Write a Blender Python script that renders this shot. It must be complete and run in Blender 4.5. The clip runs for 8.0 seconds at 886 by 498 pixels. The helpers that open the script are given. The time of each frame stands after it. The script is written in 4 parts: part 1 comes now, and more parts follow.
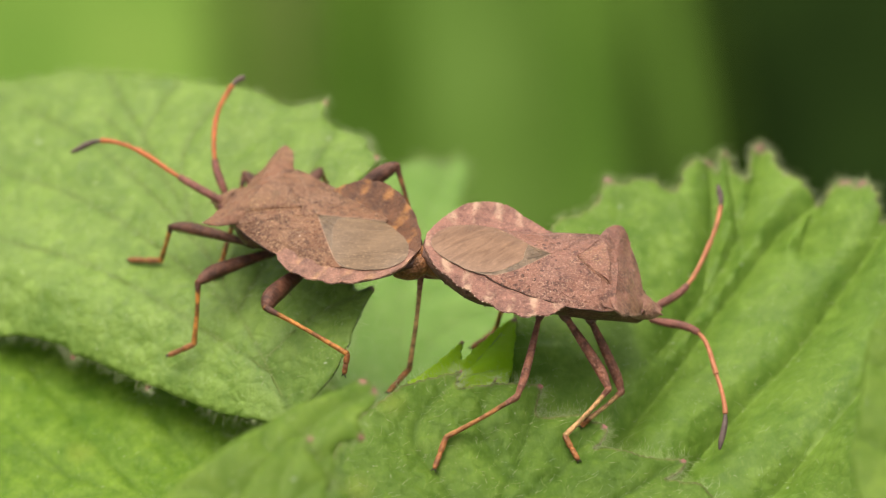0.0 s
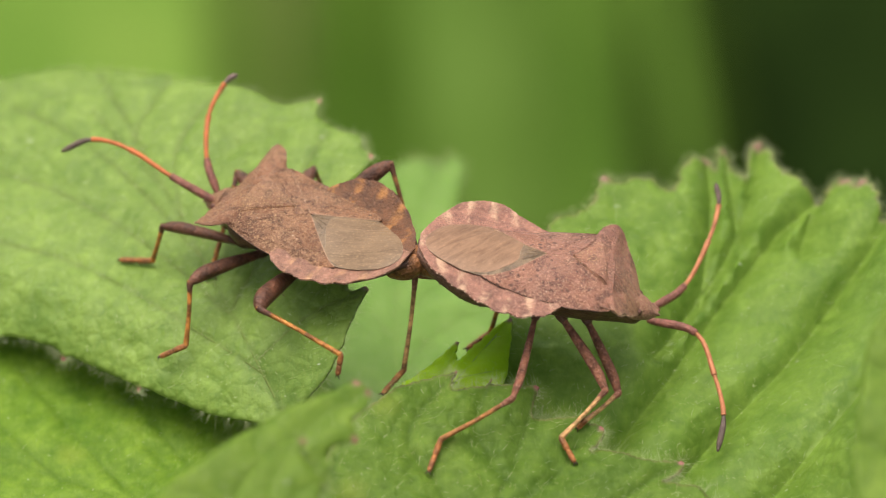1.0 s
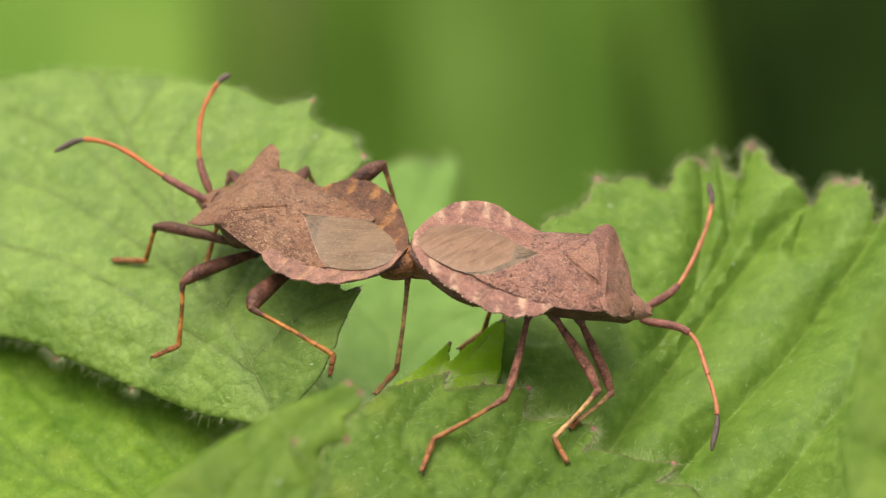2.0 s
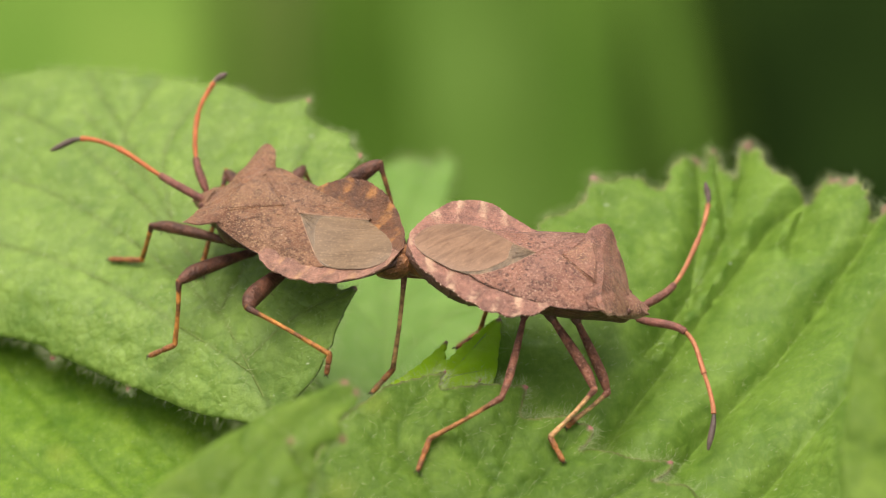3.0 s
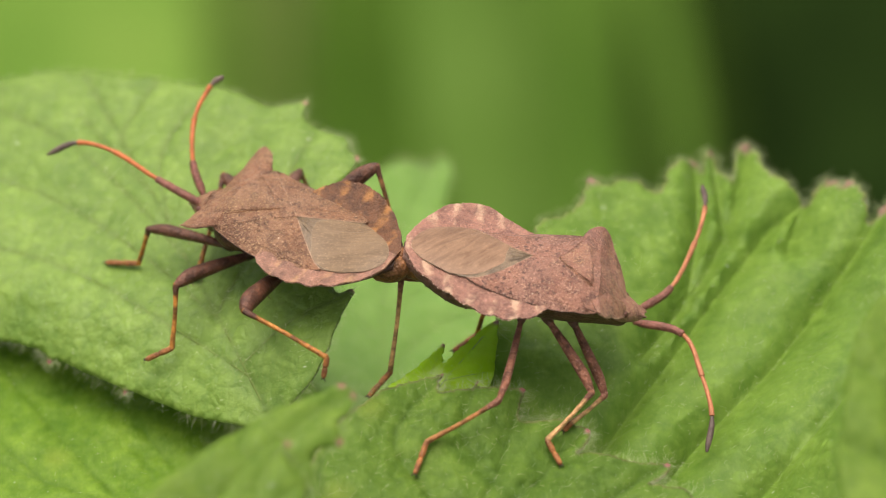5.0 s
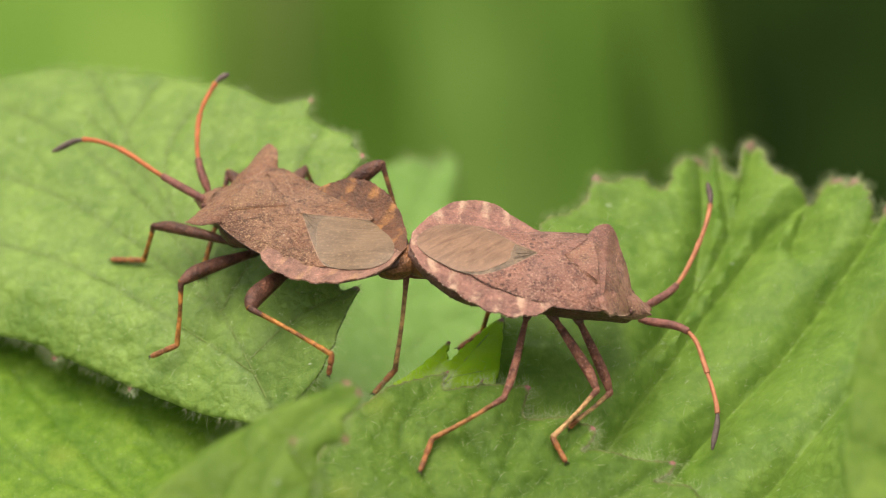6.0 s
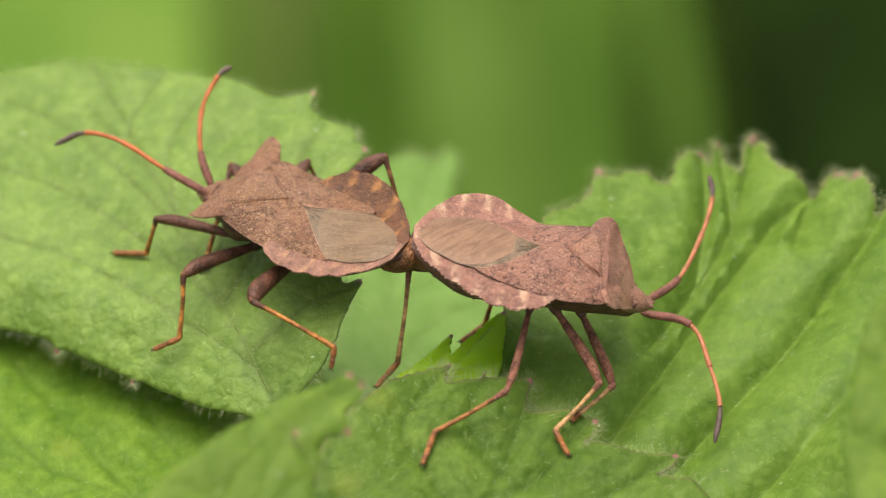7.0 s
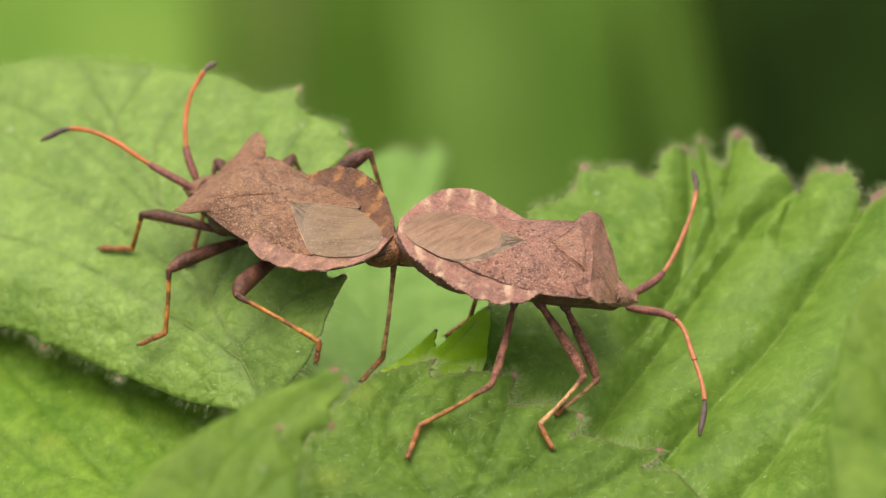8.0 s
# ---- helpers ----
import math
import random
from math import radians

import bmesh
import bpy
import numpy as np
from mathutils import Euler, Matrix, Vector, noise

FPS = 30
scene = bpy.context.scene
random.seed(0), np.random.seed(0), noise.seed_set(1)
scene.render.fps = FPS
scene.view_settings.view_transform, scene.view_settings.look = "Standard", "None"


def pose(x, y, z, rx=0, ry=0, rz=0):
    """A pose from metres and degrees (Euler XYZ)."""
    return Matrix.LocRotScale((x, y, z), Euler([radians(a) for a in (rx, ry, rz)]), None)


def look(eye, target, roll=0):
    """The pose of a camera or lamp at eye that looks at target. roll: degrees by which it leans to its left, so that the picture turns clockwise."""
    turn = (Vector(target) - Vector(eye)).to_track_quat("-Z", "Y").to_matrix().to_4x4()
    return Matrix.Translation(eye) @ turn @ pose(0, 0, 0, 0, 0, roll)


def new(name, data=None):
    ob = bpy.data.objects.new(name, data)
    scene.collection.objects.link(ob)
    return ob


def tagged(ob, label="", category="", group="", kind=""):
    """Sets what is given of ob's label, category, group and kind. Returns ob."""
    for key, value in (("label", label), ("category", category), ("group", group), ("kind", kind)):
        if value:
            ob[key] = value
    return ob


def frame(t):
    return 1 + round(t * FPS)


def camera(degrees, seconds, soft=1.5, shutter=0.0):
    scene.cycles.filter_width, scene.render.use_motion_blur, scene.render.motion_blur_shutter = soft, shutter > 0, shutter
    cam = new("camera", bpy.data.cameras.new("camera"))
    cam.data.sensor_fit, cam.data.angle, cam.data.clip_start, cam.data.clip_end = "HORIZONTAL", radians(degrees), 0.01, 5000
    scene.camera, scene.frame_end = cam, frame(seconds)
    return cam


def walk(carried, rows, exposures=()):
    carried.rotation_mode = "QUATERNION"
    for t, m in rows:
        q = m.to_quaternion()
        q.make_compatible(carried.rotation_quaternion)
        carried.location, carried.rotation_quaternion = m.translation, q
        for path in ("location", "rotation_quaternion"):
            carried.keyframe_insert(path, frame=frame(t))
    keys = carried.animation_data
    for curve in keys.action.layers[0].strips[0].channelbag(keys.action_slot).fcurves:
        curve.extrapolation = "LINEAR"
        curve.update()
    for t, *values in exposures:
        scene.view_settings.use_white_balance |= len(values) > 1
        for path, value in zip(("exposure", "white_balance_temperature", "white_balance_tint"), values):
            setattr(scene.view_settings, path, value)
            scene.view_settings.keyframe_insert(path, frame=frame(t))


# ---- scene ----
MM = 0.001

# ---------------------------------------------------------------- camera and its walk
EYE = Vector((0.0, -0.208 * math.cos(radians(35)), 0.208 * math.sin(radians(35))))
RIGHT = Vector((1, 0, 0))
UP = Vector((0, math.sin(radians(35)), math.cos(radians(35))))
AHEAD = Vector((0, math.cos(radians(35)), -math.sin(radians(35))))
cam = camera(13.0, 8.0, soft=1.15)
cam.data.dof.use_dof = True
cam.data.dof.focus_distance = 0.2092
cam.data.dof.aperture_fstop = 28
cam.data.dof.aperture_blades = 7


def held(t, right, up, back, roll):
    """The hand-held camera: millimetres off its resting place and degrees of roll."""
    eye = EYE + (RIGHT * right + UP * up - AHEAD * back) * MM
    return t, look(eye, eye + AHEAD, roll)


walk(cam, [
    held(0, -0.991, 0.033, 2.78, 0.10),
    held(0.5, -0.653, -0.077, 0.95, 0.17),
    held(1, -0.705, 0.021, 0.30, 0.06),
    held(1.5, -0.002, -0.269, 0.34, 0.04),
    held(1.7, -0.333, 0.000, 0.15, 0.03),
    held(2.8, -0.151, 0.030, 0.15, 0.03),
    held(3, -0.112, -0.021, 0.13, 0.04),
    held(3.5, 0.000, -0.000, -0.00, -0.00),
    held(4, -0.103, 0.016, -0.02, 0.04),
    held(4.2, -0.121, 0.000, 0.15, 0.03),
    held(5.3, 0.091, 0.163, 0.06, -0.04),
    held(5.5, -0.194, -0.177, 0.17, -0.03),
    held(6, -0.236, -0.004, -0.02, 0.04),
    held(6.5, 0.101, -0.157, 0.27, -0.04),
    held(7, -0.374, -0.380, -0.07, 0.06),
    held(7.5, -0.266, -0.543, 0.11, 0.16),
    held(8, 0.450, -0.669, 0.42, -0.03),
], [(0, 0.81, 6860, 13), (8, 0.81, 6860, 13)])

# ---------------------------------------------------------------- world, sun, exposure
world = bpy.data.worlds.new("sky")
world.use_nodes = True
scene.world = world
sky = world.node_tree.nodes.new("ShaderNodeTexSky")
sky.sky_type = "NISHITA"
sky.sun_disc = False
sky.sun_elevation = radians(78)
sky.sun_rotation = radians(315)
sky.dust_density = 4.0
sky.ozone_density = 0.6
haze = world.node_tree.nodes.new("ShaderNodeHueSaturation")
haze.inputs["Saturation"].default_value = 0.35
world.node_tree.links.new(sky.outputs[0], haze.inputs["Color"])
world.node_tree.links.new(haze.outputs[0], world.node_tree.nodes["Background"].inputs[0])
world.node_tree.nodes["Background"].inputs[1].default_value = 0.136

sun = new("sun", bpy.data.lights.new("sun", "SUN"))
sun.data.energy = 1.82
sun.data.angle = radians(50)
sun.data.color = (1.0, 0.95, 0.86)
sun.matrix_world = look((-0.15, -0.04, 1.0), (0, 0, 0))


# ---------------------------------------------------------------- materials
class Nodes:
    """Short way to write a node material; coordinates are object space in millimetres."""

    def __init__(self, name):
        self.mat = bpy.data.materials.new(name)
        self.mat.use_nodes = True
        self.tree = self.mat.node_tree
        self.bsdf = self.tree.nodes["Principled BSDF"]
        self.out = self.tree.nodes["Material Output"]
        self.space = self.tree.nodes.new("ShaderNodeVectorMath")
        self.space.operation = "SCALE"
        self.space.inputs["Scale"].default_value = 1000.0
        self.link(self.tree.nodes.new("ShaderNodeTexCoord").outputs["Object"], self.space.inputs[0])
        self.mm = self.space.outputs[0]

    def link(self, a, b):
        self.tree.links.new(a, b)

    def put(self, value, socket):
        if isinstance(value, bpy.types.NodeSocket):
            self.link(value, socket)
        else:
            socket.default_value = value

    def math(self, op, a, b=0.0, c=0.0):
        n = self.tree.nodes.new("ShaderNodeMath")
        n.operation = op
        for v, s in zip((a, b, c), n.inputs):
            self.put(v, s)
        return n.outputs[0]

    def stretch(self, x, y, z):
        n = self.tree.nodes.new("ShaderNodeVectorMath")
        n.operation = "MULTIPLY"
        self.link(self.mm, n.inputs[0])
        n.inputs[1].default_value = (x, y, z)
        return n.outputs[0]

    def warp(self, per_mm, far):
        """The place, shifted by a soft noise."""
        n = self.tree.nodes.new("ShaderNodeTexNoise")
        n.inputs["Scale"].default_value = per_mm * 2
        self.link(self.mm, n.inputs["Vector"])
        m = self.tree.nodes.new("ShaderNodeVectorMath")
        m.operation = "MULTIPLY_ADD"
        self.link(n.outputs["Color"], m.inputs[0])
        m.inputs[1].default_value = (far, far, far)
        self.link(self.mm, m.inputs[2])
        return m.outputs[0]

    def noise(self, per_mm, detail=3.0, rough=0.55, vector=None, distortion=0.0):
        n = self.tree.nodes.new("ShaderNodeTexNoise")
        n.inputs["Scale"].default_value = per_mm
        n.inputs["Detail"].default_value = detail
        n.inputs["Roughness"].default_value = rough
        n.inputs["Distortion"].default_value = distortion
        self.link(vector or self.mm, n.inputs["Vector"])
        return n.outputs[0]

    def cells(self, per_mm, feature="F1", vector=None):
        n = self.tree.nodes.new("ShaderNodeTexVoronoi")
        n.feature = feature
        n.inputs["Scale"].default_value = per_mm
        self.link(vector or self.mm, n.inputs["Vector"])
        return n.outputs["Distance"]

    def ramp(self, fac, *stops):
        n = self.tree.nodes.new("ShaderNodeValToRGB")
        while len(n.color_ramp.elements) < len(stops):
            n.color_ramp.elements.new(0.5)
        for e, (at, col) in zip(n.color_ramp.elements, stops):
            e.position = at
            e.color = (col, col, col, 1) if isinstance(col, (int, float)) else (*col, 1)
        self.link(fac, n.inputs[0])
        return n.outputs[0]

    def mix(self, fac, a, b, kind="MIX"):
        n = self.tree.nodes.new("ShaderNodeMix")
        n.data_type, n.blend_type = "RGBA", kind
        self.put(fac, n.inputs[0])
        for v, s in ((a, n.inputs[6]), (b, n.inputs[7])):
            self.put((*v, 1) if isinstance(v, tuple) else v, s)
        return n.outputs[2]

    def attr(self, name):
        n = self.tree.nodes.new("ShaderNodeAttribute")
        n.attribute_name = name
        return n.outputs["Fac"]

    def axis(self, k):
        n = self.tree.nodes.new("ShaderNodeSeparateXYZ")
        self.link(self.mm, n.inputs[0])
        return n.outputs[k]

    def done(self, color, rough=0.5, bump=None, depth=0.03, spec=0.5, **more):
        self.put((*color, 1) if isinstance(color, tuple) else color, self.bsdf.inputs["Base Color"])
        self.put(rough, self.bsdf.inputs["Roughness"])
        self.bsdf.inputs["Specular IOR Level"].default_value = spec
        for key, v in more.items():
            self.put(v, self.bsdf.inputs[key.replace("_", " ")])
        if bump is not None:
            n = self.tree.nodes.new("ShaderNodeBump")
            n.inputs["Distance"].default_value = depth * MM
            n.inputs["Strength"].default_value = 1.0
            self.link(bump, n.inputs["Height"])
            self.link(n.outputs[0], self.bsdf.inputs["Normal"])
            self.normal = n.outputs[0]
        return self.mat

    def thin(self, color, share):
        """Lets a share of the light through, as a leaf does."""
        t = self.tree.nodes.new("ShaderNodeBsdfTranslucent")
        self.put((*color, 1) if isinstance(color, tuple) else color, t.inputs[0])
        m = self.tree.nodes.new("ShaderNodeMixShader")
        m.inputs[0].default_value = share
        self.link(self.bsdf.outputs[0], m.inputs[1])
        self.link(t.outputs[0], m.inputs[2])
        self.link(m.outputs[0], self.out.inputs[0])
        return self.mat


def leaf_material(name, dark, light, through_light, share=0.3, gloss=0.42, spots=0.0, vein_tone=None, relief_mm=0.06, pink=1.0, sheen=0.15):
    """Hairy leaf: blotchy green, a fine net of veins, pale flecks and specks, withered tips."""
    n = Nodes(name)
    broad = n.noise(0.16, 3, 0.55)
    fine = n.noise(1.6, 5, 0.66)
    patch = n.noise(0.5, 4, 0.6, None, 0.6)
    tone = n.math("MULTIPLY_ADD", fine, 0.36, n.math("MULTIPLY_ADD", patch, 0.36, n.math("MULTIPLY", broad, 0.28)))
    col = n.ramp(tone, (0.39, dark), (0.61, light))
    net = n.cells(1.25, "DISTANCE_TO_EDGE", n.warp(0.5, 0.5))
    net_line = n.ramp(net, (0.0, 1.0), (0.10, 0.0))
    col = n.mix(n.math("MULTIPLY", net_line, 0.2), col, (dark[0] * 0.75, dark[1] * 0.8, dark[2] * 0.7))
    col = n.mix(n.math("MULTIPLY", n.attr("net"), 0.28), col, (dark[0] * 0.7, dark[1] * 0.8, dark[2] * 0.6))
    vein = n.attr("vein")
    col = n.mix(n.math("MULTIPLY", vein, 0.5), col, vein_tone or tuple(0.8 * v for v in dark))
    fleck = n.ramp(n.cells(0.42, "F1", n.stretch(0.5, 1.7, 1.0)), (0.028, 1.0), (0.045, 0.0))
    col = n.mix(n.math("MULTIPLY", fleck, 0.7), col, (0.62, 0.66, 0.50))
    speck = n.ramp(n.math("MULTIPLY_ADD", n.noise(3.0, 3), 0.06, n.cells(1.1)), (0.055, 1.0), (0.085, 0.0))
    col = n.mix(n.math("MULTIPLY", speck, 0.8), col, (0.55, 0.60, 0.42))
    if spots:
        near = n.math("MULTIPLY_ADD", n.noise(2.0, 3), 0.05, n.cells(0.2))
        col = n.mix(n.math("MULTIPLY", n.ramp(near, (0.05, 1.0), (0.26, 0.0)), spots * 0.6), col, (0.31, 0.37, 0.05))
        col = n.mix(n.math("MULTIPLY", n.ramp(near, (0.05, 1.0), (0.07, 0.0)), spots), col, (0.30, 0.17, 0.05))
    # short silky down, lying in streaks
    down = n.ramp(n.noise(2.2, 4, 0.7, n.stretch(2.6, 0.9, 1.0), 0.8), (0.54, 0.0), (0.72, 1.0))
    col = n.mix(n.math("MULTIPLY", down, 0.24), col, (0.36, 0.47, 0.13))
    pale = n.ramp(n.noise(5.0, 4, 0.7), (0.60, 0.0), (0.78, 1.0))
    col = n.mix(n.math("MULTIPLY", pale, 0.22), col, (0.40, 0.50, 0.17))
    tip = n.attr("tip")
    grain = n.noise(3.0, 4, 0.7)
    tip = n.ramp(n.math("MULTIPLY", tip, n.math("MULTIPLY_ADD", grain, 1.2, 0.45)), (0.30, 0.0), (0.85, 1.0))
    withered = n.mix(grain, (0.16, 0.115, 0.075), (0.37, 0.27, 0.19))
    col = n.mix(tip, col, n.mix(n.math("MULTIPLY", n.ramp(tip, (0.55, 0.0), (1.0, 1.0)), pink), withered, (0.44, 0.175, 0.155)))
    relief = n.math("ADD", n.math("MULTIPLY", n.ramp(net, (0.0, 0.0), (0.3, 1.0)), 0.45), n.math("MULTIPLY", n.noise(2.4, 5, 0.68), 1.1))
    n.done(col, n.math("MULTIPLY_ADD", fine, 0.2, gloss - 0.1), relief, relief_mm, sheen)
    return n.thin(n.mix(tip, through_light, (0.3, 0.12, 0.06)), share)


LEAF = leaf_material("hairy_green_leaf", (0.088, 0.178, 0.019), (0.200, 0.325, 0.048), (0.200, 0.430, 0.042), vein_tone=(0.211, 0.331, 0.058), pink=0.2, sheen=0.20)
LEAF_DULL = leaf_material("dull_green_leaf", (0.096, 0.180, 0.020), (0.202, 0.316, 0.052), (0.165, 0.345, 0.026), share=0.16, vein_tone=(0.070, 0.112, 0.015), relief_mm=0.08, sheen=0.30)
LEAF_SPOTTED = leaf_material("spotted_green_leaf", (0.070, 0.160, 0.008), (0.196, 0.326, 0.030), (0.185, 0.430, 0.022), spots=0.8)
LEAF_PALE = leaf_material("pale_green_leaf", (0.146, 0.275, 0.053), (0.241, 0.396, 0.097), (0.275, 0.499, 0.071), share=0.35)
LEAF_DEEP = leaf_material("deep_green_leaf", (0.058, 0.124, 0.011), (0.154, 0.256, 0.036), (0.180, 0.360, 0.034), spots=0.55, vein_tone=(0.044, 0.095, 0.012), relief_mm=0.09, pink=0.75)
LEAF_NEAR = leaf_material("soft_green_leaf", (0.086, 0.166, 0.015), (0.184, 0.286, 0.040), (0.210, 0.415, 0.042), share=0.3)
LEAF_BRIGHT = leaf_material("thin_bright_leaf", (0.20, 0.34, 0.010), (0.28, 0.44, 0.018), (0.52, 0.85, 0.02), share=0.52, pink=0.0)


def hair_material():
    n = Nodes("pale_leaf_hair")
    col = n.ramp(n.noise(0.8), (0.35, (0.36, 0.45, 0.17)), (0.65, (0.60, 0.64, 0.38)))
    n.done(col, 0.45)
    return n.thin((0.6, 0.66, 0.42), 0.35)


HAIR = hair_material()


def vein_material(name, low, high):
    n = Nodes(name)
    n.done(n.ramp(n.noise(1.4, 4, 0.65), (0.36, low), (0.64, high)), 0.45, n.noise(3.0, 3), 0.03, 0.15)
    return n.thin(high, 0.15)


VEIN_PALE = vein_material("pale_green_vein", (0.16, 0.27, 0.05), (0.25, 0.37, 0.09))
VEIN_DARK = vein_material("brown_green_vein", (0.110, 0.165, 0.034), (0.175, 0.245, 0.055))


def shell(name, base, dark, light, grain=8.0, rough=0.42, depth=0.075, gold=0.0, spots=0.45):
    """Punctured insect cuticle: dark spots and blotches, pale grains and fine pits."""
    n = Nodes(name)
    broad = n.noise(0.45, 3, 0.6)
    col = n.ramp(broad, (0.32, dark), (0.5, base), (0.70, light))
    col = n.mix(n.math("MULTIPLY", n.ramp(n.noise(0.28, 3, 0.6), (0.45, 0.0), (0.62, 1.0)), 0.5), col, (1.12 * base[0], 0.94 * base[1], 0.8 * base[2]))
    blotch = n.ramp(n.noise(1.5, 5, 0.64, None, 0.5), (0.48, 0.0), (0.62, 1.0))
    col = n.mix(n.math("MULTIPLY", blotch, 0.8), col, tuple(0.66 * v for v in dark))
    pale = n.ramp(n.noise(2.6, 4, 0.66, None, 0.5), (0.54, 0.0), (0.64, 1.0))
    col = n.mix(n.math("MULTIPLY", pale, 0.45), col, tuple(1.35 * v for v in light))
    near = n.math("MULTIPLY_ADD", n.noise(4.0, 3, 0.6), 0.35, n.cells(2.5, "F1", n.warp(1.2, 0.5)))
    spot = n.math("MULTIPLY", n.ramp(near, (0.38, 1.0), (0.47, 0.0)), n.ramp(n.noise(0.4, 2, 0.5), (0.36, 0.35), (0.56, 1.0)))
    col = n.mix(n.math("MULTIPLY", spot, spots), col, tuple(0.55 * v for v in dark))
    pit = n.cells(grain)
    dots = n.ramp(pit, (0.10, 1.0), (0.34, 0.0))
    col = n.mix(n.math("MULTIPLY", dots, 0.22), col, tuple(0.5 * v for v in dark))
    glint = n.ramp(n.noise(grain * 1.25, 3, 0.65), (0.54, 0.0), (0.62, 1.0))
    haze = n.ramp(n.noise(0.75, 3, 0.6), (0.36, 0.5), (0.64, 1.0))
    col = n.mix(n.math("MULTIPLY", n.math("MULTIPLY", glint, haze), 0.72), col, (1.5 * light[0] + 0.06, 1.65 * light[1] + 0.05, 1.5 * light[2] + 0.03))
    grains = n.math("MULTIPLY", n.ramp(n.cells(2.6), (0.07, 1.0), (0.15, 0.0)), n.ramp(n.noise(0.9, 2, 0.5), (0.48, 0.0), (0.60, 1.0)))
    col = n.mix(n.math("MULTIPLY", grains, 0.6), col, (0.62, 0.50, 0.38))
    if gold:
        patch = n.ramp(n.noise(0.5, 3, 0.6), (0.40, 0.0), (0.62, 1.0))
        col = n.mix(n.math("MULTIPLY", patch, n.math("MULTIPLY_ADD", glint, 0.5, gold)), col, (0.38, 0.25, 0.10))
    relief = n.math("ADD", n.ramp(pit, (0.05, 0.0), (0.45, 0.8)), n.math("MULTIPLY", n.noise(6.0, 5, 0.75), 1.5))
    return n.done(col, rough, relief, depth, 0.34)


def banded(name, brown, pale, first, step, share, strength=0.75):
    """The abdomen's margin: mottled brown, with a soft pale patch on each segment."""
    n = Nodes(name)
    x = n.math("ADD", n.axis(0), n.math("MULTIPLY", n.noise(1.0, 4, 0.62), 1.15))
    part_of = n.math("FRACT", n.math("DIVIDE", n.math("SUBTRACT", x, first), step))
    bar = n.ramp(part_of, (0.0, 0.0), (0.12, 1.0), (share, 1.0), (share + 0.22, 0.0))
    patchy = n.ramp(n.noise(0.85, 4, 0.6, None, 0.6), (0.44, 0.0), (0.60, 1.0))
    ground = n.ramp(n.noise(1.6, 5, 0.7), (0.32, tuple(0.5 * v for v in brown)), (0.5, brown), (0.68, tuple(1.5 * v for v in brown)))
    col = n.mix(n.math("MULTIPLY", n.math("MULTIPLY", bar, patchy), strength), ground, pale)
    pit = n.cells(7.0)
    col = n.mix(n.math("MULTIPLY", n.ramp(pit, (0.1, 1.0), (0.32, 0.0)), 0.45), col, tuple(0.45 * v for v in brown))
    glint = n.ramp(n.noise(6.0, 4, 0.7), (0.56, 0.0), (0.66, 1.0))
    col = n.mix(n.math("MULTIPLY", glint, 0.5), col, tuple(min(1.0, 2.0 * v + 0.05) for v in brown))
    return n.done(col, 0.5, n.math("ADD", pit, n.math("MULTIPLY", n.noise(7.0, 4, 0.7), 1.4)), 0.04, 0.36)


def wing_film(name, low, high, fleck, turn):
    """Satin membrane with fine streaks that run at turn degrees to the body."""
    n = Nodes(name)
    m = n.tree.nodes.new("ShaderNodeMapping")
    m.vector_type = "TEXTURE"
    m.inputs["Rotation"].default_value = (0, 0, radians(turn))
    m.inputs["Scale"].default_value = (2.2, 0.31, 0.67)
    n.link(n.mm, m.inputs["Vector"])
    streak = n.noise(1.0, 5, 0.68, m.outputs[0], 0.7)
    cloud = n.noise(0.6, 3, 0.5)
    col = n.ramp(n.math("MULTIPLY_ADD", streak, 0.65, n.math("MULTIPLY", cloud, 0.35)), (0.39, low), (0.60, high))
    fine = n.noise(6.0, 4, 0.75, m.outputs[0])
    fine = n.math("ADD", n.math("MULTIPLY", fine, 0.5), n.math("MULTIPLY", n.noise(7.0, 3, 0.7), 0.5))
    col = n.mix(n.math("MULTIPLY", n.ramp(fine, (0.52, 0.0), (0.62, 1.0)), fleck), col, tuple(1.8 * v for v in high))
    return n.done(col, 0.38, n.math("MULTIPLY_ADD", fine, 0.4, streak), 0.04, 0.3)


def limb(name, base, speck, gloss=0.42, grains=0.0, swing=0.38):
    n = Nodes(name)
    col = n.ramp(n.noise(1.8, 4, 0.6), (0.36, tuple((1 - swing) * v for v in base)), (0.66, tuple((1 + 0.8 * swing) * v for v in base)))
    dots = n.ramp(n.noise(5.0, 4, 0.7), (0.52, 0.0), (0.66, 1.0))
    col = n.mix(n.math("MULTIPLY", dots, 0.7), col, speck)
    if grains:
        pale = n.ramp(n.noise(7.0, 3, 0.7), (0.55, 0.0), (0.65, 1.0))
        col = n.mix(n.math("MULTIPLY", pale, grains), col, tuple(min(1.0, 1.7 * v + 0.10) for v in base))
    return n.done(col, gloss, n.math("ADD", n.noise(7.0, 4, 0.75), n.math("MULTIPLY", n.cells(6.5), 0.9)), 0.03 + 0.08 * grains, 0.3)


